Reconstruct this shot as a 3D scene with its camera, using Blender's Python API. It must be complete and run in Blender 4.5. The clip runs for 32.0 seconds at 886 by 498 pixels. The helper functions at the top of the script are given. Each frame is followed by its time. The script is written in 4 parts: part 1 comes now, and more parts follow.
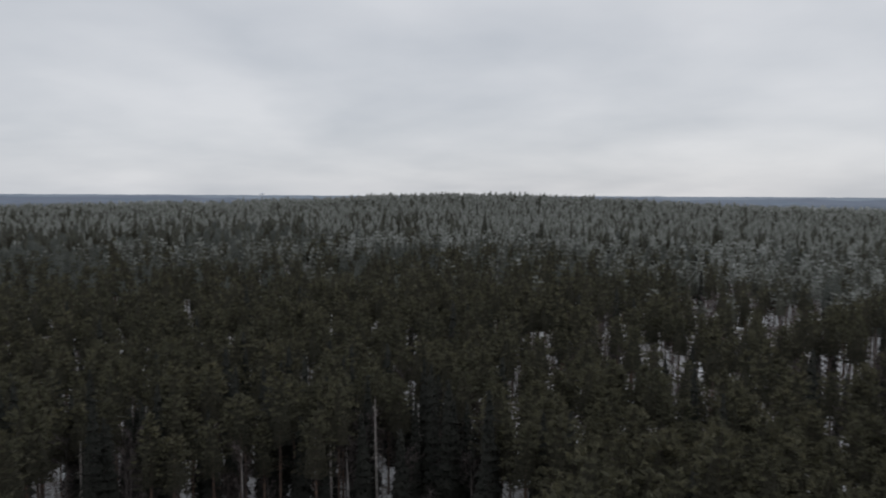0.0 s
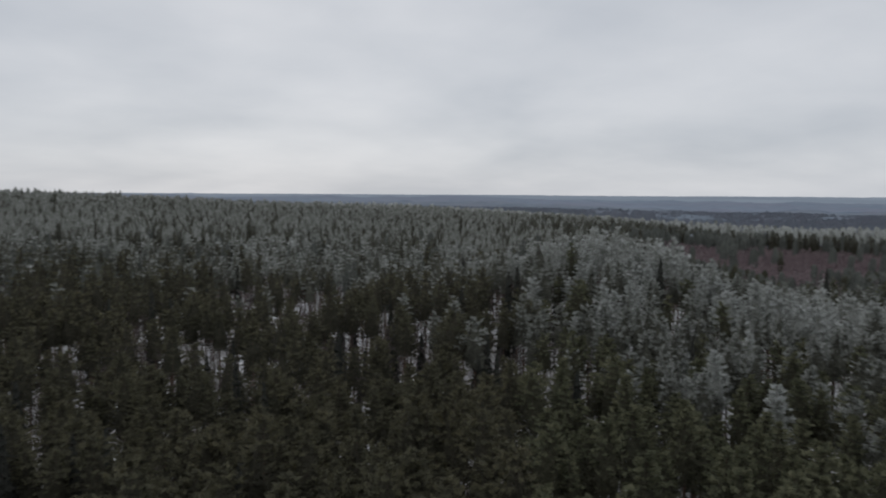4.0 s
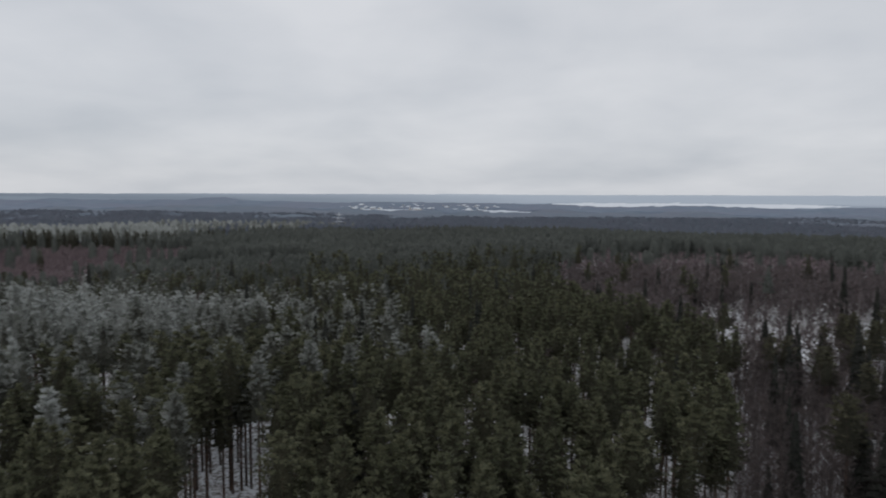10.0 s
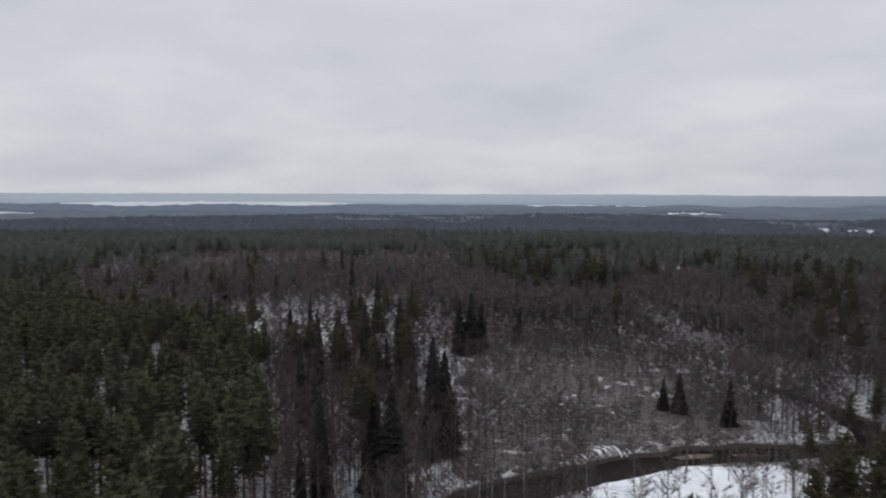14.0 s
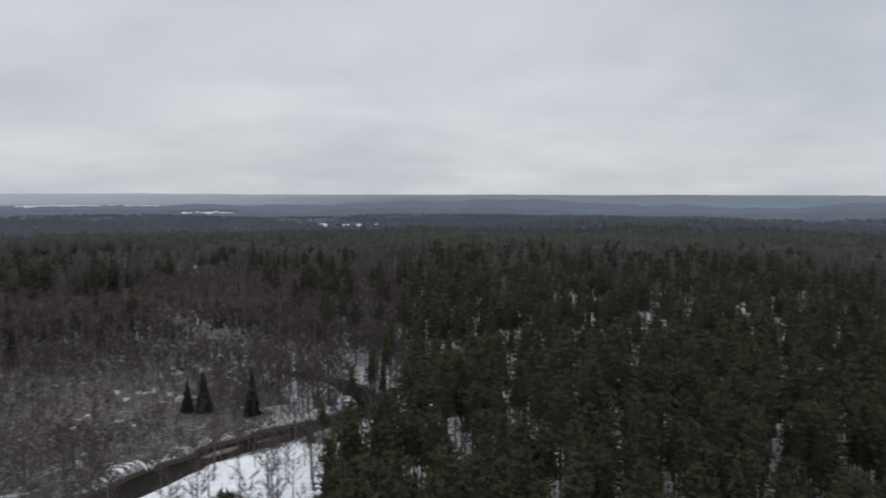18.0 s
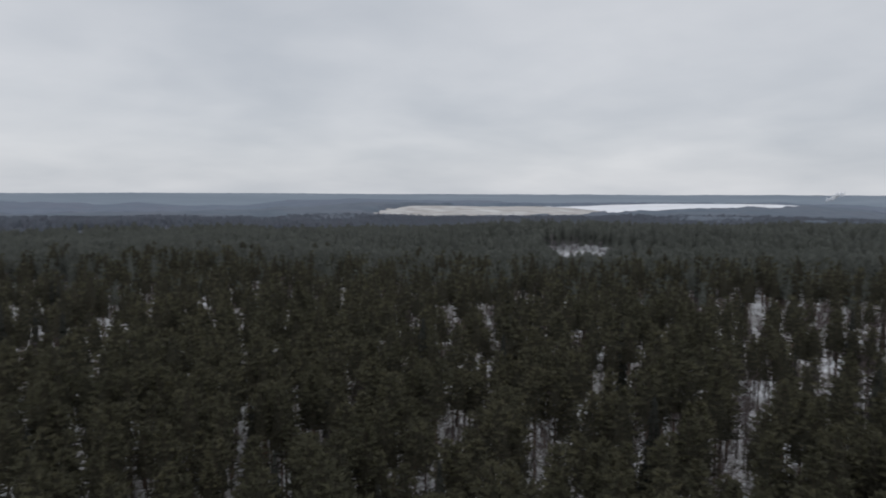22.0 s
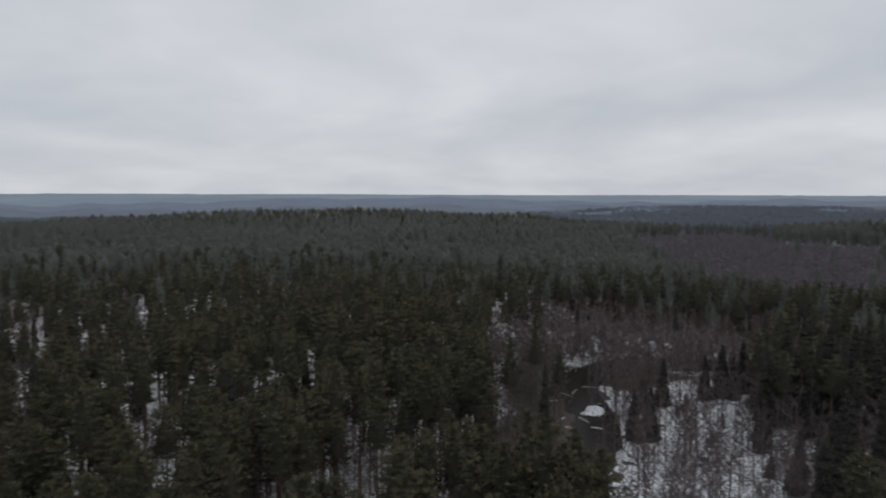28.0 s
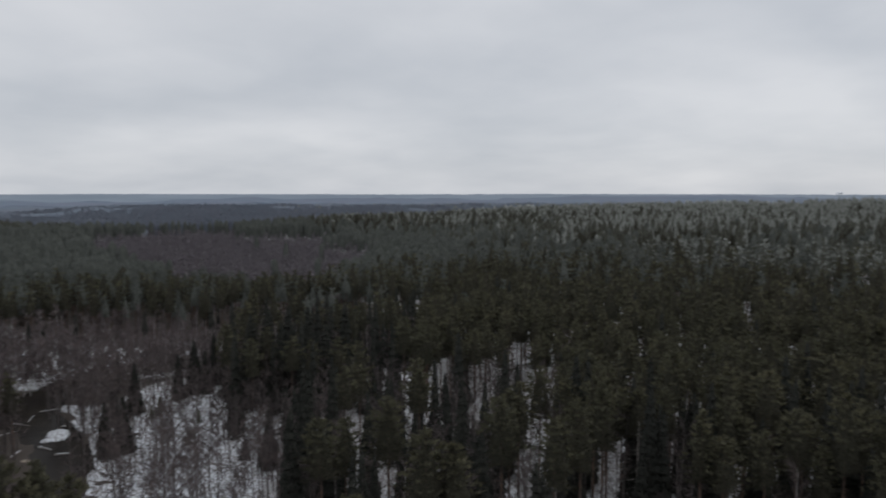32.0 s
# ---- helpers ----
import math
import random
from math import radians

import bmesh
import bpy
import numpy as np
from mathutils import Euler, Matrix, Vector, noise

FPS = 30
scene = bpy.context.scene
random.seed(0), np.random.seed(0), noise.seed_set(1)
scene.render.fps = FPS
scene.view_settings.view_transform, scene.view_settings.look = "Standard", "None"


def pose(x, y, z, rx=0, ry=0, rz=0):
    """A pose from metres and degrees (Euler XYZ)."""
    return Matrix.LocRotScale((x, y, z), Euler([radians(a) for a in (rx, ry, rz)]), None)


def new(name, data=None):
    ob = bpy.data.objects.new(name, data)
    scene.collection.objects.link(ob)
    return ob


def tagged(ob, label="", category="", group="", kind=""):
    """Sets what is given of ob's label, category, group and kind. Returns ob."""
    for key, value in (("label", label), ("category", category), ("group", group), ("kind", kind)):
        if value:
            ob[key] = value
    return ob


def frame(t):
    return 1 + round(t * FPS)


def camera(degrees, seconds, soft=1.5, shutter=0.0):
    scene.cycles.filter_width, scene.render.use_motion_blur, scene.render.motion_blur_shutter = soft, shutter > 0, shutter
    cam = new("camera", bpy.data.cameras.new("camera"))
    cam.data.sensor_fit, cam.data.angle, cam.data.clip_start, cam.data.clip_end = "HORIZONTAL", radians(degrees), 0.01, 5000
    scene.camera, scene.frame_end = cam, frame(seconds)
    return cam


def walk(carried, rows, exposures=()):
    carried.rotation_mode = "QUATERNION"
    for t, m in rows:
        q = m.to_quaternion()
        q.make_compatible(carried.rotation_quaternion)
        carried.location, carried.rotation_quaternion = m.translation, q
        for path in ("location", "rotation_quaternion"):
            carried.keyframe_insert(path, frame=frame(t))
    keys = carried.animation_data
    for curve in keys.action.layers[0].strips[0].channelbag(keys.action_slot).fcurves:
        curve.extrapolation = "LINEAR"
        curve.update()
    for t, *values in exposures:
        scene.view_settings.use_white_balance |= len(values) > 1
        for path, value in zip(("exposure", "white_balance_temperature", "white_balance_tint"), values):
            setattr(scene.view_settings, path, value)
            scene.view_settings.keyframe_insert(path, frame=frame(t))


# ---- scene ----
# A drone hovers 50 m over a bend of a small forest river and turns once to its right.
EYE = 50.0
cam = camera(64.7, 32.0, soft=1.8, shutter=0.5)
# seconds, yaw, pitch, roll
PATH = [
    (0.0, -0.00, -4.39, -0.24), (0.5, -4.56, -4.40, -0.24), (1.0, -9.08, -4.40, -0.27),
    (1.5, -13.66, -4.44, -0.25), (2.0, -18.26, -4.45, -0.24), (2.5, -22.91, -4.49, -0.28),
    (3.0, -27.50, -4.49, -0.29), (3.5, -32.16, -4.49, -0.30), (5.5, -50.83, -4.50, -0.27),
    (6.0, -55.49, -4.51, -0.31), (6.5, -60.17, -4.50, -0.30), (7.0, -64.86, -4.51, -0.25),
    (7.5, -69.56, -4.50, -0.20), (8.0, -74.24, -4.51, -0.16), (8.5, -78.89, -4.52, -0.15),
    (9.0, -83.50, -4.51, -0.19), (9.5, -88.19, -4.51, -0.18), (10.0, -92.76, -4.55, -0.17),
    (10.5, -97.44, -4.57, -0.20), (11.0, -102.04, -4.60, -0.20), (11.5, -106.60, -4.59, -0.21),
    (12.0, -111.31, -4.57, -0.16), (12.5, -116.03, -4.59, -0.16), (13.0, -120.74, -4.59, -0.17),
    (13.5, -125.50, -4.62, -0.18), (14.0, -130.22, -4.58, -0.20), (14.5, -134.91, -4.59, -0.20),
    (16.5, -153.83, -4.54, -0.18), (17.0, -158.54, -4.56, -0.18), (17.5, -163.46, -4.56, -0.16),
    (18.0, -168.52, -4.55, -0.14), (18.5, -173.61, -4.57, -0.12), (19.0, -178.78, -4.55, -0.12),
    (19.5, -184.15, -4.57, -0.11), (20.0, -189.49, -4.59, -0.13), (20.5, -194.86, -4.61, -0.15),
    (21.0, -200.23, -4.60, -0.20), (21.5, -205.58, -4.62, -0.22), (22.0, -210.95, -4.60, -0.19),
    (22.5, -216.21, -4.59, -0.19), (23.0, -221.38, -4.60, -0.15), (23.5, -226.51, -4.61, -0.12),
    (24.0, -231.71, -4.61, -0.10), (24.5, -236.64, -4.63, -0.09), (25.0, -242.10, -4.63, -0.10),
    (25.5, -247.46, -4.66, -0.15), (27.5, -268.77, -4.56, -0.18), (28.0, -274.09, -4.53, -0.16),
    (28.5, -279.39, -4.51, -0.13), (29.0, -284.63, -4.47, -0.11), (29.5, -289.85, -4.46, -0.11),
    (30.0, -294.96, -4.46, -0.09), (30.5, -300.14, -4.49, -0.04), (31.0, -305.37, -4.53, -0.05),
    (31.5, -310.68, -4.53, -0.06), (32.0, -316.05, -4.54, -0.07),
]
walk(cam, [(t, pose(0, 0, EYE, 90 + p, r, y)) for t, y, p, r in PATH])

# ---- world, sun, exposure ----
SUN_UP, SUN_TURN = 38.0, 20.0
scene.view_settings.exposure = 0.0
world = bpy.data.worlds.new("overcast_sky")
scene.world = world
world.use_nodes = True
nt = world.node_tree
nt.nodes.clear()


def node(tree, kind, **values):
    n = tree.nodes.new(kind)
    for key, value in values.items():
        if key in n.inputs:
            n.inputs[key].default_value = value
    return n


sky = node(nt, "ShaderNodeTexSky")
sky.sky_type, sky.sun_disc = "NISHITA", False
sky.sun_elevation, sky.sun_rotation = radians(SUN_UP), radians(SUN_TURN)
coord = node(nt, "ShaderNodeTexCoord")
sep = node(nt, "ShaderNodeSeparateXYZ")
nt.links.new(coord.outputs["Generated"], sep.inputs[0])
# the cloud layer is flat: its pattern is looked up on a plane overhead
lift = node(nt, "ShaderNodeMath"); lift.operation = "ADD"; lift.inputs[1].default_value = 0.22
nt.links.new(sep.outputs[2], lift.inputs[0])
floor_ = node(nt, "ShaderNodeMath"); floor_.operation = "MAXIMUM"; floor_.inputs[1].default_value = 0.1
nt.links.new(lift.outputs[0], floor_.inputs[0])
div = node(nt, "ShaderNodeVectorMath"); div.operation = "DIVIDE"
comb = node(nt, "ShaderNodeCombineXYZ")
for k in range(3):
    nt.links.new(floor_.outputs[0], comb.inputs[k])
nt.links.new(coord.outputs["Generated"], div.inputs[0])
nt.links.new(comb.outputs[0], div.inputs[1])
n1 = node(nt, "ShaderNodeTexNoise", Scale=0.95, Detail=3.0, Roughness=0.45, Distortion=0.3)
n2 = node(nt, "ShaderNodeTexNoise", Scale=3.4, Detail=5.0, Roughness=0.55, Distortion=0.2)
for n in (n1, n2):
    nt.links.new(div.outputs[0], n.inputs["Vector"])
mixn = node(nt, "ShaderNodeMath"); mixn.operation = "MULTIPLY_ADD"; mixn.inputs[1].default_value = 0.25
nt.links.new(n2.outputs[0], mixn.inputs[0]); nt.links.new(n1.outputs[0], mixn.inputs[2])
ramp = node(nt, "ShaderNodeValToRGB")
ramp.color_ramp.elements[0].position, ramp.color_ramp.elements[0].color = 0.42, (0.505, 0.535, 0.585, 1)
ramp.color_ramp.elements[1].position, ramp.color_ramp.elements[1].color = 0.86, (0.685, 0.70, 0.735, 1)
nt.links.new(mixn.outputs[0], ramp.inputs[0])
clouds = node(nt, "ShaderNodeBackground", Strength=1.0)
# an overcast sky is brighter towards the zenith
high = node(nt, "ShaderNodeMapRange")
for k, v in enumerate((0.25, 1.0, 1.0, 2.3)):
    high.inputs[k + 1].default_value = v
nt.links.new(sep.outputs[2], high.inputs[0])
nt.links.new(high.outputs[0], clouds.inputs[1])
clear = node(nt, "ShaderNodeBackground", Strength=0.08)
nt.links.new(ramp.outputs[0], clouds.inputs[0])
nt.links.new(sky.outputs[0], clear.inputs[0])
both = node(nt, "ShaderNodeMixShader", Fac=0.06)
both.inputs[0].default_value = 0.06
nt.links.new(clouds.outputs[0], both.inputs[1])
nt.links.new(clear.outputs[0], both.inputs[2])
nt.links.new(both.outputs[0], node(nt, "ShaderNodeOutputWorld").inputs[0])

sun = new("sun", bpy.data.lights.new("sun", "SUN"))
sun.data.energy, sun.data.angle, sun.data.color = 0.3, radians(40), (1.0, 0.97, 0.93)
sun.matrix_world = pose(0, 0, 200, 90 - SUN_UP, 0, 180 - SUN_TURN)


# ---- materials ----
def material(name, colours, scales, rough=0.9, spec=0.15, bump=0.0, bump_scale=3.0, cut=None, metal=0.0, holes=0.0, share=0.5, leaf=0.0):
    """Two or three base colours mixed by coarse and fine noise at real-world size; leaf: the share of light that passes through a spray."""
    m = bpy.data.materials.new(name)
    m.use_nodes = True
    t = m.node_tree
    b = t.nodes["Principled BSDF"]
    b.inputs["Roughness"].default_value, b.inputs["Metallic"].default_value = rough, metal
    b.inputs["Specular IOR Level"].default_value = spec
    pos = node(t, "ShaderNodeNewGeometry").outputs["Position"]
    last = None
    for k, (c, s) in enumerate(zip(colours[1:], scales)):
        n = node(t, "ShaderNodeTexNoise", Scale=s, Detail=3.0, Roughness=0.6)
        t.links.new(pos, n.inputs["Vector"])
        lo, hi = cut[k] if cut else (0.38, 0.64)
        r = node(t, "ShaderNodeMapRange")
        r.inputs[1].default_value, r.inputs[2].default_value = lo, hi
        t.links.new(n.outputs[0], r.inputs[0])
        mx = node(t, "ShaderNodeMix")
        mx.data_type = "RGBA"
        t.links.new(r.outputs[0], mx.inputs[0])
        if last is None:
            mx.inputs[6].default_value = (*colours[0], 1)
        else:
            t.links.new(last, mx.inputs[6])
        mx.inputs[7].default_value = (*c, 1)
        last = mx.outputs[2]
    if last is not None:
        t.links.new(last, b.inputs["Base Color"])
    else:
        b.inputs["Base Color"].default_value = (*colours[0], 1)
    out_ = b.outputs[0]
    if leaf:
        through_ = node(t, "ShaderNodeBsdfTranslucent")
        t.links.new(last, through_.inputs["Color"])
        mx = node(t, "ShaderNodeMixShader")
        mx.inputs[0].default_value = leaf
        t.links.new(out_, mx.inputs[1])
        t.links.new(through_.outputs[0], mx.inputs[2])
        out_ = mx.outputs[0]
    if holes:
        # sprays of needles are open: light passes between them
        n = node(t, "ShaderNodeTexNoise", Scale=holes, Detail=2.0, Roughness=0.7)
        t.links.new(pos, n.inputs["Vector"])
        r = node(t, "ShaderNodeMapRange")
        r.inputs[1].default_value, r.inputs[2].default_value = share - 0.03, share + 0.03
        t.links.new(n.outputs[0], r.inputs[0])
        mx = node(t, "ShaderNodeMixShader")
        t.links.new(r.outputs[0], mx.inputs[0])
        t.links.new(node(t, "ShaderNodeBsdfTransparent").outputs[0], mx.inputs[1])
        t.links.new(out_, mx.inputs[2])
        out_ = mx.outputs[0]
    t.links.new(out_, t.nodes["Material Output"].inputs["Surface"])
    if bump:
        n = node(t, "ShaderNodeTexNoise", Scale=bump_scale, Detail=4.0)
        t.links.new(pos, n.inputs["Vector"])
        bp = node(t, "ShaderNodeBump", Strength=bump, Distance=0.3)
        t.links.new(n.outputs[0], bp.inputs["Height"])
        t.links.new(bp.outputs[0], b.inputs["Normal"])
    return m


M = {
    # shade painted in: needles darker low and inside, shoots lighter at the outer ends
    "needles": material("old_pine_shade_needles", [(0.042, 0.041, 0.028), (0.053, 0.049, 0.034), (0.034, 0.032, 0.024)], (0.09, 1.6), holes=5, share=0.43, leaf=0.45),
    "tips": material("old_pine_lit_shoots", [(0.078, 0.075, 0.047), (0.104, 0.095, 0.058), (0.061, 0.060, 0.041)], (0.05, 0.9), holes=5, share=0.43, leaf=0.45),
    "young_tips": material("young_pine_lit_shoots", [(0.094, 0.097, 0.058), (0.134, 0.133, 0.082), (0.067, 0.071, 0.044)], (0.09, 0.9), holes=5, share=0.43, leaf=0.45),
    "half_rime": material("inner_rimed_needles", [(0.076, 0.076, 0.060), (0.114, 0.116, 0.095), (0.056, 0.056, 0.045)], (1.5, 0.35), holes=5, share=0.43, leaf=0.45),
    # distance haze painted in: paler, bluer needles for trees from 190 m out
    "far_needles": material("haze_toned_needles", [(0.094, 0.101, 0.088), (0.118, 0.125, 0.111), (0.080, 0.085, 0.077)], (0.02, 0.15), holes=1.6, share=0.42, leaf=0.5),
    "young": material("young_pine_shade_needles", [(0.047, 0.046, 0.031), (0.062, 0.059, 0.037), (0.036, 0.036, 0.024)], (0.09, 1.6), holes=5, share=0.43, leaf=0.45),
    # bluer still as painted haze, from 760 m out
    "mid_needles": material("haze_toned_far_needles", [(0.114, 0.132, 0.157), (0.137, 0.153, 0.181), (0.125, 0.132, 0.159)], (0.012, 0.05), leaf=0.5),
    "rime": material("rimed_pine_needles", [(0.190, 0.195, 0.174), (0.291, 0.302, 0.287), (0.135, 0.140, 0.123)], (1.5, 0.35), holes=5, share=0.43, leaf=0.45),
    "frost": material("frosted_pine_needles", [(0.314, 0.326, 0.306), (0.401, 0.413, 0.404), (0.244, 0.255, 0.235)], (1.5, 0.3), holes=5, share=0.43, leaf=0.45),
    "spruce": material("spruce_needles", [(0.033, 0.034, 0.029), (0.045, 0.045, 0.037), (0.024, 0.025, 0.022)], (0.15, 1.5), holes=2.4, share=0.42, leaf=0.5),
    "pine_bark": material("pine_bark", [(0.085, 0.062, 0.052), (0.14, 0.085, 0.06), (0.055, 0.045, 0.04)], (0.4, 2.5)),
    "grey_bark": material("grey_alder_bark", [(0.084, 0.072, 0.068), (0.120, 0.108, 0.104)], (1.2,)),
    "birch_bark": material("birch_bark", [(0.34, 0.32, 0.305), (0.15, 0.135, 0.125), (0.40, 0.385, 0.37)], (0.9, 2.5)),
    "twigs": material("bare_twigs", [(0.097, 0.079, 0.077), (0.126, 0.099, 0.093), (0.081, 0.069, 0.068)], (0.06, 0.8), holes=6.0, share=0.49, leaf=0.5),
    # paler base colours for bare trees beyond 330 m
    "far_twigs": material("far_reddish_twigs", [(0.184, 0.141, 0.147), (0.208, 0.159, 0.164), (0.155, 0.122, 0.130)], (0.03, 0.3), holes=1.8, share=0.46, leaf=0.5),
    "grey_twigs": material("far_grey_twigs", [(0.150, 0.134, 0.145), (0.168, 0.147, 0.158), (0.130, 0.118, 0.129)], (0.03, 0.3), holes=1.8, share=0.46, leaf=0.5),
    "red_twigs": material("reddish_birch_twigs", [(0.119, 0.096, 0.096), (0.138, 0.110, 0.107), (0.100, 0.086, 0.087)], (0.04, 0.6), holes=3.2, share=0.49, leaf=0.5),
    "dead": material("dead_wood", [(0.20, 0.18, 0.165), (0.30, 0.275, 0.26)], (1.5,)),
    "water": material("dark_river_water", [(0.014, 0.012, 0.011), (0.02, 0.017, 0.014)], (0.12,), rough=0.2, spec=0.012, bump=0.05, bump_scale=1.5),
    "sand": material("wet_sand_and_ice", [(0.17, 0.125, 0.085), (0.30, 0.26, 0.21), (0.09, 0.065, 0.05)], (0.35, 0.9), rough=0.6),
    "snow": material("snow", [(0.74, 0.76, 0.80), (0.84, 0.85, 0.87)], (0.2,), rough=0.8, bump=0.3, bump_scale=0.8),
    "twiggy": material("snow_with_twigs_and_grass", [(0.540, 0.558, 0.585), (0.153, 0.135, 0.122)], (1.5,), cut=[(0.46, 0.60)], rough=0.85, bump=0.3, bump_scale=1.5),
    "brushy": material("snow_full_of_dead_stalks", [(0.243, 0.234, 0.234), (0.051, 0.040, 0.034), (0.164, 0.157, 0.158)], (2.6, 0.5), cut=[(0.37, 0.52), (0.55, 0.75)], rough=0.85, bump=0.4, bump_scale=2.5),
    "field": material("snow_field_with_spoil", [(0.568, 0.576, 0.609), (0.464, 0.456, 0.461), (0.619, 0.628, 0.652)], (0.006, 0.012)),
    "quarry": material("bare_sandy_field", [(0.361, 0.348, 0.336), (0.459, 0.454, 0.448), (0.279, 0.263, 0.248)], (0.006, 0.02)),
    "pale": material("pale_village_snow", [(0.306, 0.332, 0.365), (0.408, 0.433, 0.459)], (0.01,)),
    "ice": material("lake_ice", [(0.413, 0.435, 0.458), (0.473, 0.488, 0.510)], (0.002,), rough=0.5),
    # haze painted into the far canopy colours: paler and bluer ring by ring
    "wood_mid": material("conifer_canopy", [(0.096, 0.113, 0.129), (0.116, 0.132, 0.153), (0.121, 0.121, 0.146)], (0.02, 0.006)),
    "wood_low": material("haze_toned_canopy", [(0.079, 0.099, 0.125), (0.095, 0.118, 0.144), (0.095, 0.107, 0.132)], (0.015, 0.005)),
    "wood_far": material("haze_toned_far_canopy", [(0.092, 0.117, 0.151), (0.109, 0.135, 0.171), (0.107, 0.120, 0.155)], (0.012, 0.004)),
    "ridge": material("haze_toned_ridge", [(0.142, 0.172, 0.206), (0.162, 0.191, 0.225), (0.128, 0.157, 0.190)], (0.004, 0.0015)),
    "wall": material("painted_house_wall", [(0.55, 0.53, 0.5), (0.4, 0.36, 0.33)], (0.01,)),
    "steel": material("galvanised_steel", [(0.55, 0.57, 0.6), (0.42, 0.44, 0.46)], (0.3,), rough=0.5, metal=0.3),
    "smoke": material("white_chimney_smoke", [(0.85, 0.86, 0.88), (0.78, 0.79, 0.81)], (0.02,)),
}


def ground_material():
    """Thin snow with litter and dead grass showing through; mud where the river has cut the bank."""
    m = bpy.data.materials.new("snowy_forest_floor")
    m.use_nodes = True
    t = m.node_tree
    b = t.nodes["Principled BSDF"]
    b.inputs["Roughness"].default_value = 0.85
    b.inputs["Specular IOR Level"].default_value = 0.2
    pos = node(t, "ShaderNodeNewGeometry").outputs["Position"]

    def spots(scale, lo, hi, detail=4.0):
        n = node(t, "ShaderNodeTexNoise", Scale=scale, Detail=detail, Roughness=0.62)
        t.links.new(pos, n.inputs["Vector"])
        r = node(t, "ShaderNodeMapRange")
        r.inputs[1].default_value, r.inputs[2].default_value = lo, hi
        t.links.new(n.outputs[0], r.inputs[0])
        return r.outputs[0]

    def mix(fac, a, b_):
        mx = node(t, "ShaderNodeMix")
        mx.data_type = "RGBA"
        t.links.new(fac, mx.inputs[0])
        for k, v in ((6, a), (7, b_)):
            if isinstance(v, tuple):
                mx.inputs[k].default_value = (*v, 1)
            else:
                t.links.new(v, mx.inputs[k])
        return mx.outputs[2]

    snow = mix(spots(0.15, 0.3, 0.7), (0.70, 0.72, 0.76), (0.83, 0.84, 0.86))
    litter = mix(spots(2.6, 0.35, 0.65), (0.065, 0.054, 0.048), (0.14, 0.12, 0.105))
    patch = node(t, "ShaderNodeMath"); patch.operation = "MULTIPLY"
    t.links.new(spots(3.2, 0.31, 0.55), patch.inputs[0])
    t.links.new(spots(0.05, 0.22, 0.50), patch.inputs[1])
    land = mix(patch.outputs[0], snow, litter)
    sepz = node(t, "ShaderNodeSeparateXYZ")
    t.links.new(pos, sepz.inputs[0])
    mud = node(t, "ShaderNodeMapRange")
    mud.inputs[1].default_value, mud.inputs[2].default_value = -0.55, -0.1
    t.links.new(sepz.outputs[2], mud.inputs[0])
    t.links.new(mix(mud.outputs[0], (0.045, 0.036, 0.030), land), b.inputs["Base Color"])
    n = node(t, "ShaderNodeTexNoise", Scale=1.2, Detail=4.0)
    t.links.new(pos, n.inputs["Vector"])
    bp = node(t, "ShaderNodeBump", Strength=0.25, Distance=0.2)
    t.links.new(n.outputs[0], bp.inputs["Height"])
    t.links.new(bp.outputs[0], b.inputs["Normal"])
    return m


M["floor"] = ground_material()
# haze over the far south-eastern shore, painted in as a paler ridge colour
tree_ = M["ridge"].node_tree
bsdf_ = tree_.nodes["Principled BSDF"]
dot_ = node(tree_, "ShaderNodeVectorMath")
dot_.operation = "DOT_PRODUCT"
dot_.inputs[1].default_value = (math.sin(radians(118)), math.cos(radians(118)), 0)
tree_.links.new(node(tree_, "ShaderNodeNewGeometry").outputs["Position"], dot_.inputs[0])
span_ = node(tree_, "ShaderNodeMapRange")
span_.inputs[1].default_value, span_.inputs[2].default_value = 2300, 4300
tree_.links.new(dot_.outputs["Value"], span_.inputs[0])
hazed_ = node(tree_, "ShaderNodeMix")
hazed_.data_type = "RGBA"
hazed_.inputs[7].default_value = (0.31, 0.345, 0.385, 1)
tree_.links.new(span_.outputs[0], hazed_.inputs[0])
tree_.links.new(bsdf_.inputs["Base Color"].links[0].from_socket, hazed_.inputs[6])
tree_.links.new(hazed_.outputs[2], bsdf_.inputs["Base Color"])
tree_ = M["smoke"].node_tree
thin_ = node(tree_, "ShaderNodeMixShader")
thin_.inputs[0].default_value = 0.55
tree_.links.new(tree_.nodes["Principled BSDF"].outputs[0], thin_.inputs[1])
tree_.links.new(node(tree_, "ShaderNodeBsdfTransparent").outputs[0], thin_.inputs[2])
tree_.links.new(thin_.outputs[0], tree_.nodes["Material Output"].inputs["Surface"])

# ---- plan: bearings in degrees clockwise from the first view, distances in metres ----
rng = np.random.default_rng(7)
TABLE = rng.random((256, 256)).astype(np.float32)


def vnoise(x, y, size, shift=0.0):
    """Smooth value noise from 0 to 1 with features of that size in metres."""
    u, v = np.asarray(x) / size + shift + 1000, np.asarray(y) / size + shift * 1.7 + 1000
    i, j = np.floor(u).astype(int), np.floor(v).astype(int)
    fu, fv = u - i, v - j
    fu, fv = fu * fu * (3 - 2 * fu), fv * fv * (3 - 2 * fv)
    g = lambda a, b: TABLE[a % 256, b % 256]
    return (g(i, j) * (1 - fu) + g(i + 1, j) * fu) * (1 - fv) + (g(i, j + 1) * (1 - fu) + g(i + 1, j + 1) * fu) * fv


def ramp01(v, lo, hi):
    s = np.clip((v - lo) / (hi - lo), 0, 1)
    return s * s * (3 - 2 * s)


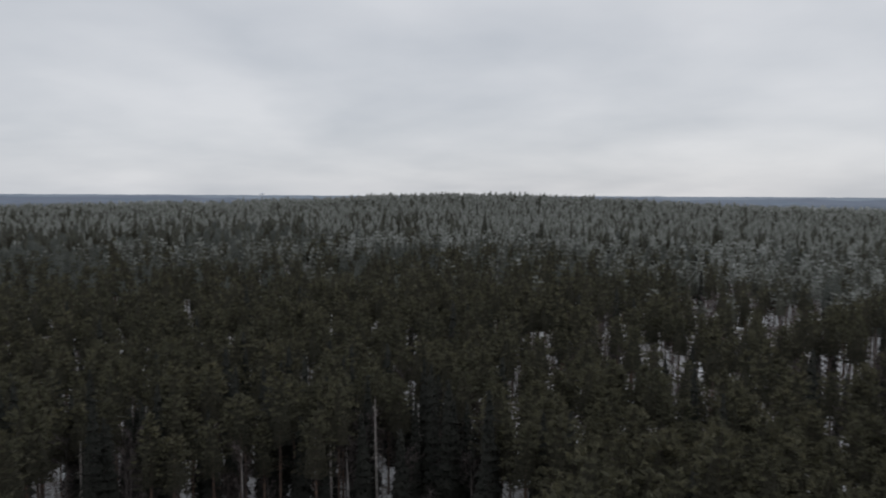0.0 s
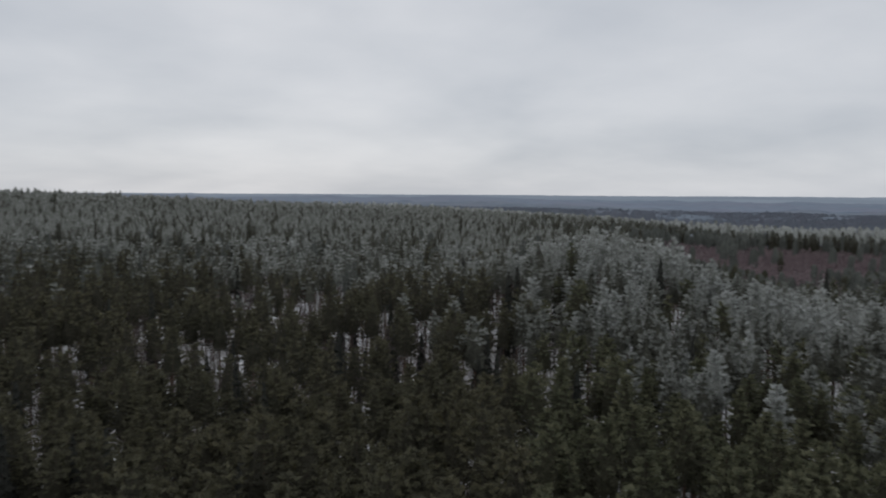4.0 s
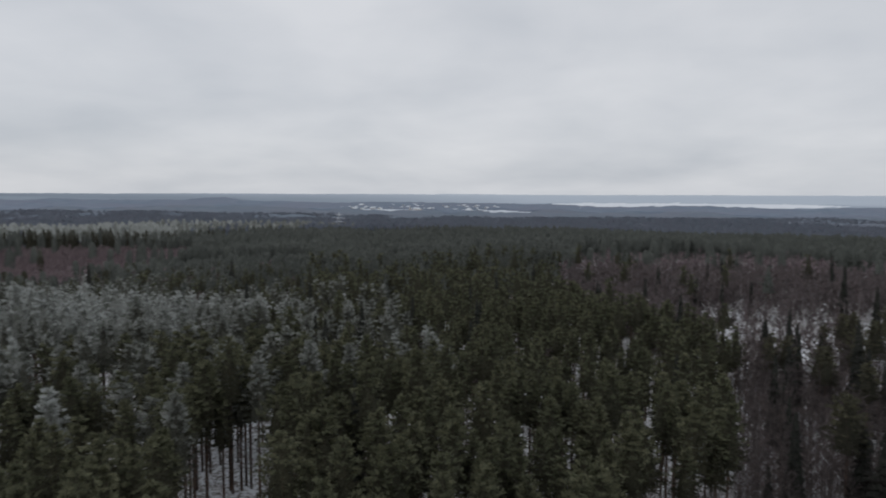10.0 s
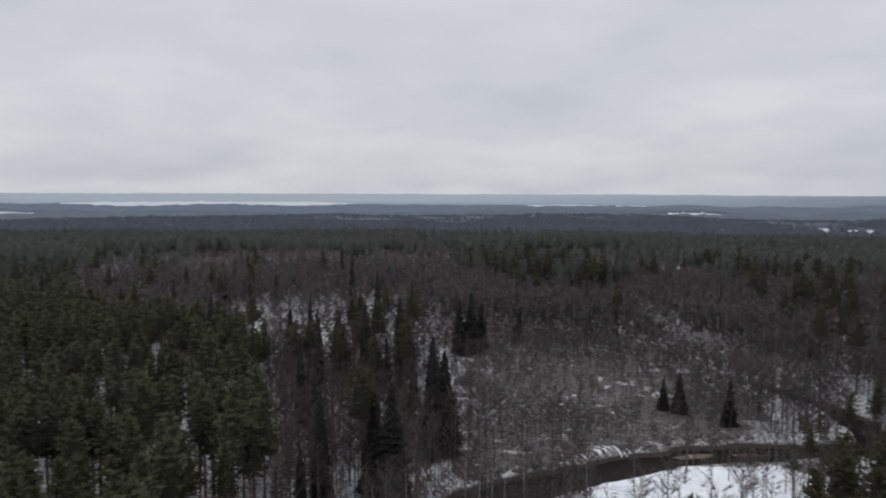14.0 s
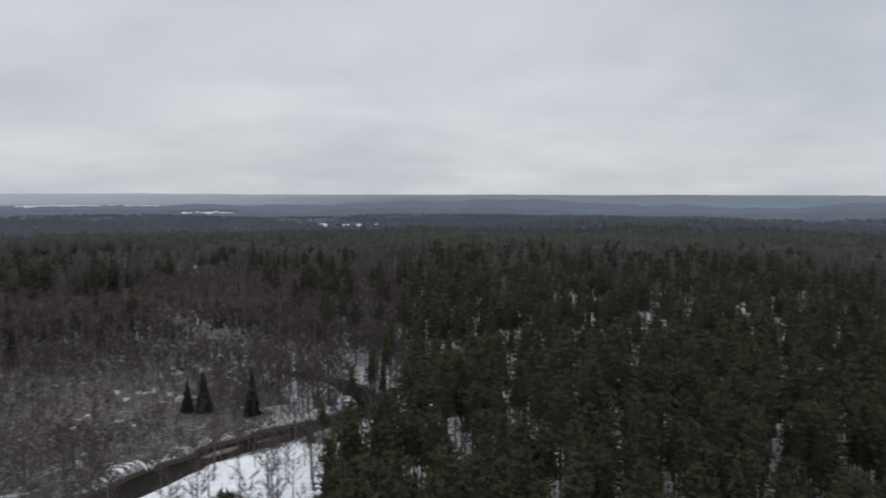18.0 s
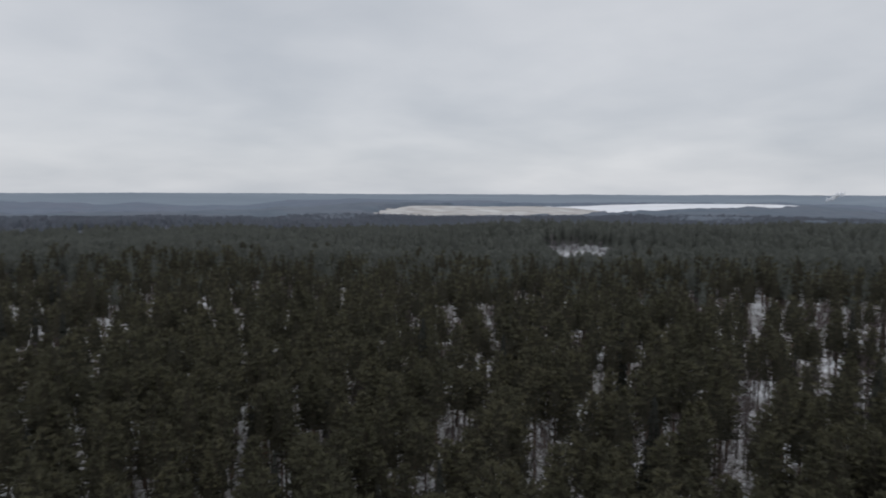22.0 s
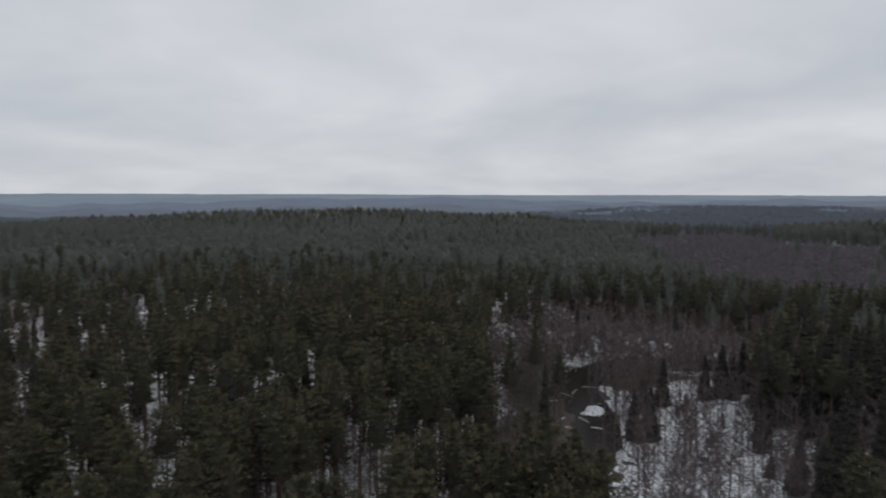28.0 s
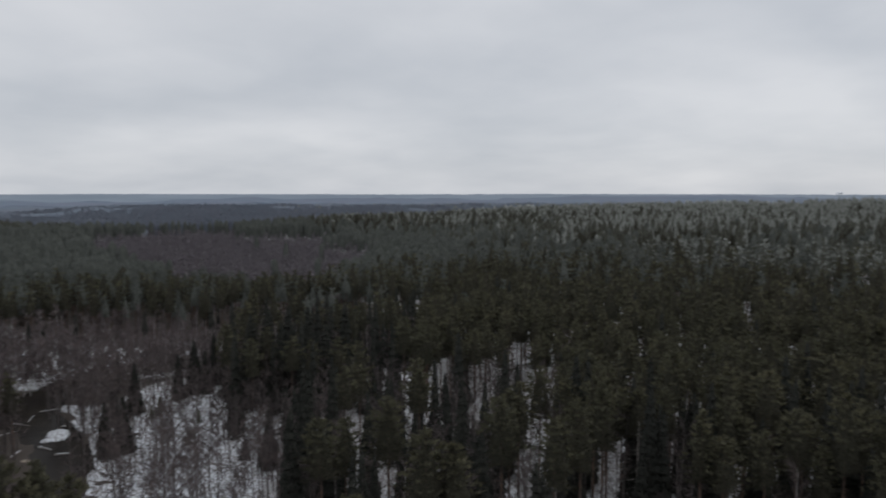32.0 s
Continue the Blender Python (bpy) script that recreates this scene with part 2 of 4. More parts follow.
def xy(a, r):
    return r * np.sin(np.radians(a)), r * np.cos(np.radians(a))


def polar(x, y):
    return np.degrees(np.arctan2(x, y)) % 360, np.hypot(x, y)


# the river's middle line: bearing, distance
RIVER = [(146, 236), (151, 208), (155, 196), (159.5, 184), (162.7, 168), (161.6, 157), (157.3, 149.8), (151, 140.5), (145, 129),
         (140.5, 122), (135.8, 115), (129, 104), (118, 92), (113, 62), (150, 28), (235, 40), (260, 78), (271, 101), (280, 114), (285.6, 129), (287.0, 146), (286.2, 164),
         (284.9, 183), (286.4, 202), (290.5, 219), (297, 224), (303, 216), (310, 222)]


def smooth_line(pts, steps=10):
    p = [Vector((*xy(a, r), 0)) for a, r in pts]
    p = [p[0] * 2 - p[1]] + p + [p[-1] * 2 - p[-2]]
    out = []
    for k in range(1, len(p) - 2):
        for s in range(steps):
            t = s / steps
            out.append(0.5 * ((2 * p[k]) + (p[k + 1] - p[k - 1]) * t + (2 * p[k - 1] - 5 * p[k] + 4 * p[k + 1] - p[k + 2]) * t * t
                              + (3 * p[k] - p[k - 1] - 3 * p[k + 1] + p[k + 2]) * t ** 3))
    return np.array([(v.x, v.y) for v in out])


LINE = smooth_line(RIVER)


def to_river(x, y):
    x, y = np.asarray(x, dtype=np.float32), np.asarray(y, dtype=np.float32)
    d = np.full(x.shape, 1e9, dtype=np.float32)
    near = np.hypot(x, y) < 420
    xs, ys = x[near], y[near]
    dd = np.full(xs.shape, 1e9, dtype=np.float32)
    for px, py in LINE:
        np.minimum(dd, (xs - px) ** 2 + (ys - py) ** 2, out=dd)
    # ragged banks
    d[near] = np.sqrt(dd) + 1.5 * (vnoise(xs, ys, 6, 31) - 0.5) + 0.9 * (vnoise(xs, ys, 2.3, 33) - 0.5)
    # the river is narrow, and most so in its western reach
    a, r = polar(x, y)
    d = d * (1.4 - 0.15 * ((a > 120) & (a < 158)) + 0.5 * ramp01(r, 146, 168) * ((a > 278) & (a < 316)))
    return d


def hill(x, y, a, r, across, along):
    """A rounded hill: 1 at its top."""
    cx, cy = xy(a, r)
    ux, uy = xy(a, 1)
    dx, dy = x - cx, y - cy
    return np.exp(-0.5 * (((dx * ux + dy * uy) / along) ** 2 + ((dx * uy - dy * ux) / across) ** 2))


BEARINGS = [0, 5, 15, 30, 45, 60, 85, 100, 120, 150, 165, 200, 240, 255, 275, 290, 300, 312, 330, 345, 360]
NORTH = [0.99, 1.06, 0.90, 0.62, 0.50, 0.28, 0, 0, 0, 0, 0, 0, 0, 0, 0, 0.0, 0.15, 0.36, 0.64, 0.80, 0.99]
RISE = [1500, 1500, 1500, 1500, 1700, 1900, 2700, 4250, 4250, 3700, 2300, 2450, 2900, 1900, 1600, 1900, 1900, 1800, 1500, 1500, 1500]

SOUTH = [0, 0, 0, 0, 0.1, 0.4, 0.85, 1, 1, 1, 1, 1, 1, 0.75, 0.45, 0.4, 0.3, 0.15, 0, 0, 0]


def land(x, y):
    """The height of the ground."""
    x, y = np.asarray(x, dtype=float), np.asarray(y, dtype=float)
    a, r = polar(x, y)
    d = to_river(x, y)
    z = 0.4 + 3.6 * ramp01(d, 22, 75) + 2.2 * (vnoise(x, y, 90) - 0.5) * ramp01(d, 12, 60) + 0.5 * (vnoise(x, y, 9, 3) - 0.5)
    north = np.interp(a, BEARINGS, NORTH)
    z += 26 * north * ramp01(r, 110, 620) * (1 - 0.8 * ramp01(r, 680, 1150))
    z += 13.5 * hill(x, y, 49, 218, 29, 42) + 3 * hill(x, y, 68, 165, 40, 40)
    z += 5 * hill(x, y, 140, 235, 60, 40) + 4.5 * hill(x, y, 122, 300, 80, 60)
    z += 4.5 * hill(x, y, 180, 340, 95, 70) + 8 * hill(x, y, 223, 520, 130, 75)
    z += 11 * hill(x, y, 270, 690, 230, 170) + 8 * hill(x, y, 250, 820, 200, 170) + 17 * hill(x, y, 293, 1500, 160, 260)
    z -= 14 * hill(x, y, 64, 610, 130, 170) + 11 * hill(x, y, 299, 470, 100, 160) + 3 * hill(x, y, 300, 335, 60, 62) + 6.5 * hill(x, y, 221, 372, 80, 34)
    # the country falls away to a broad low plain in the south
    south = np.interp(a, BEARINGS, SOUTH)
    z -= 19 * south * ramp01(r, 380, 1150)
    z += 13 * hill(x, y, 190, 980, 330, 130) + 9 * hill(x, y, 222, 1080, 300, 150) + 7 * hill(x, y, 104, 1250, 190, 160) + 14 * hill(x, y, 92, 2900, 330, 260)
    z += 20 * ramp01(r, 1500, 2200) * ramp01(a, 199, 205) * (1 - ramp01(a, 238, 246)) * (1 - ramp01(r, 2400, 3600))
    start = np.interp(a, BEARINGS, RISE)
    z += ((22 + 6 * vnoise(x, y, 700, 5)) + 19 * south) * ramp01(r, start, start + 0.8 * (4950 - start))
    z += 16 * (vnoise(x, y, 340, 9) - 0.5) * ramp01(r, 450, 1200) * (1 - ramp01(r, 3000, 4000))
    bed = ramp01(d, 4.4, 7.6)
    return np.where(d < 60, bed * z + (1 - bed) * -2.2, z)


def hollow(a, r, centre, half, r_mid, r_half):
    """True inside a rounded, uneven patch of country."""
    x, y = xy(a, r)
    return ((a - centre) / half) ** 2 + ((r - r_mid) / r_half) ** 2 < 0.55 + 0.9 * vnoise(x, y, 45, 17)


def birch_hollow(a, r):
    return hollow(a, r, 299 + 4.5 * (500 - r) / 230, 10.0, 510, 235) & (r < 745)


def thicket(a, r):
    return hollow(a, r, 63.5, 11.0, 545, 190) & (r < 745)


# bare places far off: first and last bearing, near and far edge there, and the far edge's step out per degree
OPEN = {"quarry_floor": (204.5, 227, 1560, 2000, 25), "snow_field": (217, 241, 1640, 2400, 42), "frozen_lake": (99.5, 124, 3000, 4250, 0),
        "frozen_bay": (135.5, 148, 3060, 3570, 0), "far_meadow": (146.5, 152.5, 1800, 2050, 0), "river_meadow": (156.5, 165.5, 1090, 1290, 0),
        "village_green": (84.5, 100.5, 2030, 2290, 0)}


def open_ground(a, r):
    """Where far country is bare: each place a long lens with an uneven edge."""
    w = np.zeros(a.shape, dtype=bool)
    wave = np.sin(a * 2.9) + 0.7 * np.sin(a * 7.3 + 1) + 0.5 * np.sin(a * 17.1 + r * 0.05)
    for a0, a1, r0, r1, step in OPEN.values():
        s = np.clip((a - a0) / (a1 - a0), 0, 1)
        fit = np.clip(6.5 * s * (1 - s), 0, 1)
        far = r1 + step * (a - a0)
        near = r0 + 0.5 * step * (a - a0)
        mid = 0.6 * near + 0.4 * far
        w |= (a > a0) & (a < a1) & (r > mid + (near - mid) * fit + wave * r * 0.008) & (r < mid + (far - mid) * fit + wave * r * 0.006)
    w |= hollow(a, r, 222, 3.3, 428, 52)
    return w


# ---- mesh helpers ----
def triangles(name, tris, mats, index=None, lit=None):
    """One mesh out of an array of loose triangles, (n, 3, 3); lit: the way in which each corner of it faces the light."""
    tris = np.ascontiguousarray(tris, dtype=np.float32)
    n = len(tris)
    if lit is not None:
        face = np.cross(tris[:, 1] - tris[:, 0], tris[:, 2] - tris[:, 0])
        back = (face * lit.mean(1)).sum(1) < 0
        tris[back] = tris[back][:, [0, 2, 1]]
        lit = lit.copy()
        lit[back] = lit[back][:, [0, 2, 1]]
    me = bpy.data.meshes.new(name)
    me.vertices.add(3 * n)
    me.vertices.foreach_set("co", tris.ravel())
    me.loops.add(3 * n)
    me.loops.foreach_set("vertex_index", np.arange(3 * n, dtype=np.int32))
    me.polygons.add(n)
    me.polygons.foreach_set("loop_start", np.arange(0, 3 * n, 3, dtype=np.int32))
    for m in mats:
        me.materials.append(m)
    if index is not None:
        me.polygons.foreach_set("material_index", np.asarray(index, dtype=np.int32))
    me.update(calc_edges=True)
    if lit is not None:
        me.attributes.new("custom_normal", "FLOAT_VECTOR", "CORNER").data.foreach_set("vector", np.ascontiguousarray(lit, dtype=np.float32).ravel())
    return me


def facing(tris):
    """The way each loose triangle faces, at its three corners."""
    n = np.cross(tris[:, 1] - tris[:, 0], tris[:, 2] - tris[:, 0])
    return np.repeat((n / (np.linalg.norm(n, axis=1, keepdims=True) + 1e-9))[:, None], 3, 1)


def soft_facing(tris, reach=2.2, up=0.5, own=0.25):
    """Foliage faces outwards and upwards from its stem as one soft mass, a little as each spray does."""
    n = tris * np.array([1 / reach, 1 / reach, 0]) + np.array([0, 0, up])
    f = facing(tris)
    n = n + own * f * np.sign((f * n).sum(-1, keepdims=True))
    return n / np.linalg.norm(n, axis=-1, keepdims=True)


def sheet(name, co, faces, mat, smooth=True):
    me = bpy.data.meshes.new(name)
    me.from_pydata(co, [], faces)
    me.materials.append(mat)
    me.polygons.foreach_set("use_smooth", [smooth] * len(me.polygons))
    me.update()
    return me


def tube(path, radii, sides):
    """Triangles of a tapered tube along a path of points."""
    rings = []
    for p, q in zip(path, radii):
        ang = np.arange(sides) * 2 * np.pi / sides
        rings.append(np.stack([p[0] + q * np.cos(ang), p[1] + q * np.sin(ang), np.full(sides, p[2])], 1))
    out = []
    for lo, hi in zip(rings, rings[1:]):
        for k in range(sides):
            j = (k + 1) % sides
            out += [(lo[k], lo[j], hi[j]), (lo[k], hi[j], hi[k])]
    return np.array(out)


def blades(root, way, length, width, r):
    """Thin pointed triangles from root along way, turned at random."""
    way = way / np.linalg.norm(way, axis=1, keepdims=True)
    side = np.cross(way, r.normal(size=way.shape))
    side /= np.linalg.norm(side, axis=1, keepdims=True) + 1e-9
    w = side * np.asarray(width).reshape(-1, 1) * 0.5
    return np.stack([root - w, root + w, root + way * np.asarray(length).reshape(-1, 1)], 1)


def spun(ways, turn):
    """Copies of a template's ways, turned as place() turns its triangles."""
    c, s = np.cos(turn)[:, None, None], np.sin(turn)[:, None, None]
    w = ways[None].astype(np.float32)
    out = np.empty((len(turn), *ways.shape), dtype=np.float32)
    out[..., 0], out[..., 1], out[..., 2] = w[..., 0] * c - w[..., 1] * s, w[..., 0] * s + w[..., 1] * c, w[..., 2]
    return out.reshape(-1, 3, 3)


def place(template, where, size, tall, turn):
    """Copies of a template's triangles, standing at the points where: (n, 3)."""
    c, s = np.cos(turn)[:, None, None] * size[:, None, None], np.sin(turn)[:, None, None] * size[:, None, None]
    t = template[None].astype(np.float32)
    out = np.empty((len(where), *template.shape), dtype=np.float32)
    out[..., 0] = t[..., 0] * c - t[..., 1] * s + where[:, 0, None, None]
    out[..., 1] = t[..., 0] * s + t[..., 1] * c + where[:, 1, None, None]
    out[..., 2] = t[..., 2] * tall[:, None, None] + where[:, 2, None, None]
    return out.reshape(-1, 3, 3)


# ---- tree forms; each is 1 m of height per metre of scale, built at full size ----
def tiers(r, base, height, wide, count, sides, droop, power, lean=(0, 0), deep=0.5, star=0.0):
    """A crown of stacked, ragged whorls: each has a lit top and a shaded underside."""
    rings = []
    for k in range(count + 1):
        s = k / count
        for inner in ((False, True) if k < count else (False,)):
            reach = wide * (1 - s) ** power * (0.8 if k == 0 else 1.0) + 0.16
            z = base + (height - base) * s
            step = (height - base) / count
            th = (np.arange(sides) + (0.5 if k % 2 else 0.0)) * 6.283 / sides + r.normal(0, 0.16, sides)
            if inner:
                q = reach * deep * r.uniform(0.75, 1.2, sides)
                zz = z + step * r.uniform(0.55, 0.8, sides)
            else:
                q = reach * r.uniform(0.72, 1.2, sides) * np.where(np.arange(sides) % 2, 1 - star, 1)
                zz = z - droop * q + step * r.uniform(-0.22, 0.22, sides)
                if k == count:
                    q, zz = q * 0 + 0.03, np.full(sides, height)
            rings.append(np.stack([q * np.cos(th) + lean[0] * s, q * np.sin(th) + lean[1] * s, zz], 1))
    out = []
    for lo, hi in zip(rings, rings[1:]):
        for k in range(sides):
            j = (k + 1) % sides
            out += [(lo[k], lo[j], hi[j]), (lo[k], hi[j], hi[k])]
    return np.array(out)


def fuzz(r, crown, count, long, wide):
    """Small sprays of needles that break the outline of a crown."""
    pick = r.integers(0, len(crown), count)
    w = r.dirichlet((1, 1, 1), count)
    root = (crown[pick] * w[:, :, None]).sum(1)
    way = root * np.array([1, 1, 0]) * 0.6 + r.normal(0, 0.35, (count, 3)) + np.array([0, 0, 0.75])
    return blades(root, way, long * r.uniform(0.6, 1.3, count), wide * r.uniform(0.7, 1.3, count), r)


def pine_form(seed, height, whorls, per, shoots, spray, core, trunk_sides, old=False, broad=1.0):
    """A Scots pine: a bare trunk and a soft crown of upswept boughs that end in tufts of shoots. Returns crown, trunk, and which shoots are inner ones."""
    r = np.random.default_rng(seed)
    base = height * (r.uniform(0.48, 0.60) if old else r.uniform(0.50, 0.60))
    lean = r.normal(0, 0.22, 2)
    wide = broad * (r.uniform(2.4, 3.0) if old else r.uniform(2.0, 2.5))
    span = height - base
    reach = lambda s: wide * ((1 - s ** 2.4) ** 0.75 if old else (1 - s) ** 0.7 * min(1.0, 0.74 + 1.3 * s)) + 0.12
    root, way, long, inner = [], [], [], []
    for k in range(whorls):
        first = r.uniform(0, 6.28)
        for b in range(per if k < whorls - 1 else max(2, per - 2)):
            s = min(0.97, (k + r.uniform(0.05, 0.75)) / whorls)
            th = first + b * 6.283 / per + r.normal(0, 0.3)
            q = reach(s) * (r.uniform(0.6, 1.2) if old else r.uniform(0.75, 1.15))
            rise = 0.15 + 0.75 * s
            for j in range(shoots):
                f = 0.4 + 0.6 * (j + r.random()) / shoots
                t2 = th + r.normal(0, 0.22)
                root.append((q * f * math.cos(t2) + lean[0] * s, q * f * math.sin(t2) + lean[1] * s, base + span * 0.95 * s + rise * q * f * 0.6))
                way.append((0.6 * math.cos(t2) + r.normal(0, 0.6), 0.6 * math.sin(t2) + r.normal(0, 0.6), rise + r.normal(0.15, 0.45)))
                long.append(spray * r.uniform(0.65, 1.25))
                # low and inner shoots get the darker colour that stands in for shade
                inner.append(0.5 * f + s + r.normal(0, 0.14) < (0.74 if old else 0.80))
    n = len(root)
    crown = [blades(np.array(root), np.array(way), np.array(long), np.array(long) * r.uniform(0.6, 0.95, n), r)]
    crown[0] -= (crown[0][:, 2:3] - crown[0][:, :1]) * 0.3
    # the crown's heart: an added dark cone that blocks light, shade painted in
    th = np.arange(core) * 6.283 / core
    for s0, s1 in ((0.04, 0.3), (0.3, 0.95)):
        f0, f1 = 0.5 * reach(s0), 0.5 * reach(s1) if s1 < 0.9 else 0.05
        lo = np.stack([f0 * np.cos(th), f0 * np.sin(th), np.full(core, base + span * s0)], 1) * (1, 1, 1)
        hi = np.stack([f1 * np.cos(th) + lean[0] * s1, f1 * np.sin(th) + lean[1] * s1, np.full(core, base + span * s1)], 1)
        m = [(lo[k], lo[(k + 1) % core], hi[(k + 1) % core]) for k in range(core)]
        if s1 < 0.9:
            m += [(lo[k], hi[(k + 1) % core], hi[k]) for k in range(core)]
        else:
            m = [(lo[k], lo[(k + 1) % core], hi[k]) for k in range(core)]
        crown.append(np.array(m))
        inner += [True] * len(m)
    if not trunk_sides:
        return np.concatenate(crown), None, np.array(inner)
    trunk = [tube([(0, 0, -0.6), (0, 0, base), (lean[0] * 0.8, lean[1] * 0.8, height - 1.2)], [0.17, 0.12, 0.03], trunk_sides)]
    if trunk_sides > 3:
        n = 12
        th = r.uniform(0, 6.28, n)
        stub = np.stack([0 * th, 0 * th, r.uniform(0.45, 1.05, n) * base], 1)
        trunk.append(blades(stub, np.stack([np.cos(th), np.sin(th), r.normal(0.0, 0.2, n)], 1), r.uniform(0.6, 1.7, n), np.full(n, 0.07), r))
    return np.concatenate(crown), np.concatenate(trunk), np.array(inner)


def spruce_form(seed, height, count, sides, sprays, trunk_sides):
    """A spruce: a dark spire of drooping boughs down to the ground."""
    r = np.random.default_rng(seed)
    wide = height * r.uniform(0.105, 0.14)
    crown = [tiers(r, height * 0.07, height, wide, count, sides, 0.45, 0.9, deep=0.5)]
    if sprays:
        droop = fuzz(r, crown[0], sprays, 0.9, 0.3)
        droop[:, 2, 2] -= 0.75
        crown.append(droop)
    trunk = tube([(0, 0, -0.6), (0, 0, height * 0.3), (0, 0, height * 0.97)], [0.011 * height + 0.05, 0.009 * height + 0.03, 0.02], trunk_sides)
    return np.concatenate(crown), trunk


def bare_form(seed, height, boughs, twigs, thick, sides, low=0.35):
    """A leafless birch or alder: a slim trunk, upswept boughs and a haze of fine twigs."""
    r = np.random.default_rng(seed)
    bend = r.normal(0, 0.35, 2)
    at = lambda s: np.stack([bend[0] * s * s, bend[1] * s * s, height * s], -1)
    trunk = [tube([(0, 0, -0.6), at(np.array(0.5)), at(np.array(0.97))], [0.008 * height + 0.02, 0.006 * height + 0.01, 0.012], sides)]
    fine = []
    for k in range(boughs):
        s = low + (0.95 - low) * (k + r.random()) / boughs
        th = r.uniform(0, 6.28)
        out = np.array([np.cos(th), np.sin(th), r.uniform(0.7, 1.5)])
        out /= np.linalg.norm(out)
        long = height * (0.10 + 0.20 * (1 - s)) * r.uniform(0.8, 1.3)
        root = at(np.array(s))
        fine.append(blades(root[None], out[None], [long], [thick * 1.8], r))
        f = r.uniform(0.2, 0.95, twigs)
        fine.append(blades(root + out * (long * f)[:, None], out + r.normal(0, 0.55, (twigs, 3)), height * r.uniform(0.07, 0.15, twigs), thick * r.uniform(0.8, 1.6, twigs), r))
    return np.concatenate(fine), np.concatenate(trunk)


def shrub_form(seed, height, stems, thick):
    r = np.random.default_rng(seed)
    n = stems
    th = r.uniform(0, 6.28, n)
    lean = r.uniform(0.1, 0.9, n)
    root = np.stack([0.5 * r.normal(0, 0.6, n), 0.5 * r.normal(0, 0.6, n), np.zeros(n) - 0.1], 1)
    a = blades(root, np.stack([np.cos(th) * lean, np.sin(th) * lean, np.ones(n)], 1), height * r.uniform(0.6, 1.1, n), np.full(n, thick), r)
    tips = a[:, 2]
    b = blades(root + (tips - root) * 0.55, tips - root + r.normal(0, 0.6, (n, 3)), height * r.uniform(0.25, 0.5, n), np.full(n, thick * 0.7), r)
    return np.concatenate([a, b])


def far_form(seed, height, low, wide, count, sides, power=0.62):
    """A conifer far off, without its trunk."""
    r = np.random.default_rng(seed)
    crown = tiers(r, height * low, height, wide, count, sides, 0.0, power, deep=0.72)
    # lower part is flagged for the darker colour: less rime, and painted shade
    return crown, None, crown[:, :, 2].mean(1) < height * (low + (1 - low) * r.uniform(0.5, 0.85, len(crown)))


def cone_form(height, base, wide, sides, seed):
    r = np.random.default_rng(seed)
    th = np.arange(sides) * 6.283 / sides
    lo = np.stack([wide * np.cos(th), wide * np.sin(th), np.full(sides, base)], 1)
    return np.array([(lo[k], lo[(k + 1) % sides], (r.normal(0, 0.3), r.normal(0, 0.3), height)) for k in range(sides)])


# ---- ground ----
def ring_sheet(rings, sectors, height, wave=0.0):
    a = np.arange(sectors) * 360.0 / sectors
    A, R = np.meshgrid(a, rings)
    R = R * (1 + wave * (np.sin(np.radians(A) * 11) + 0.7 * np.sin(np.radians(A) * 29 + 1) + 0.5 * np.sin(np.radians(A) * 67 + 2)) * (R < 4900))
    X, Y = xy(A, R)
    Z = height(X, Y, A, R)
    co = np.stack([X, Y, Z], -1).reshape(-1, 3)
    n = len(rings)
    i, j = np.meshgrid(np.arange(n - 1), np.arange(sectors), indexing="ij")
    k = (j + 1) % sectors
    faces = np.stack([i * sectors + j, (i + 1) * sectors + j, (i + 1) * sectors + k, i * sectors + k], -1).reshape(-1, 4)
    return co, faces


rings = np.concatenate([np.linspace(0.01, 90, 24), np.linspace(92, 260, 90), np.geomspace(264, 4950, 80)])
co, faces = ring_sheet(rings, 432, lambda x, y, a, r: land(x, y))
ground = new("ground", sheet("ground", co.tolist(), faces.tolist() + [list(range(432))], M["floor"]))
tagged(ground, "thin patchy snow over litter and dead grass", "ground", kind="structure")

# the river
WIDTH = 12.6
side = np.gradient(LINE, axis=0)
side = np.stack([-side[:, 1], side[:, 0]], 1) / np.linalg.norm(side, axis=1, keepdims=True)
co, faces = [], []
for k, (p, n) in enumerate(zip(LINE, side)):
    for s in (-0.5, 0, 0.5):
        co.append((p[0] + n[0] * WIDTH * s, p[1] + n[1] * WIDTH * s, -1.15))
    if k:
        b = 3 * k
        faces += [(b - 3, b - 2, b + 1, b), (b - 2, b - 1, b + 2, b + 1)]
river = new("river_water", sheet("river_water", co, faces, M["water"]))
tagged(river, "dark slow water of a winding forest river", "river", kind="structure")

# ---- woods: where which tree stands ----
PINE, SPRUCE, BARE, SHRUB = 0, 1, 2, 3
# dead standing trees: bearing, distance, height
SNAGS = [(354.6, 98, 18), (358.3, 104, 15), (350.8, 100, 13), (323.4, 118, 13), (332.0, 101, 15), (311.5, 112, 12), (3.5, 112, 13), (42.5, 140, 14), (318.0, 98, 13)]


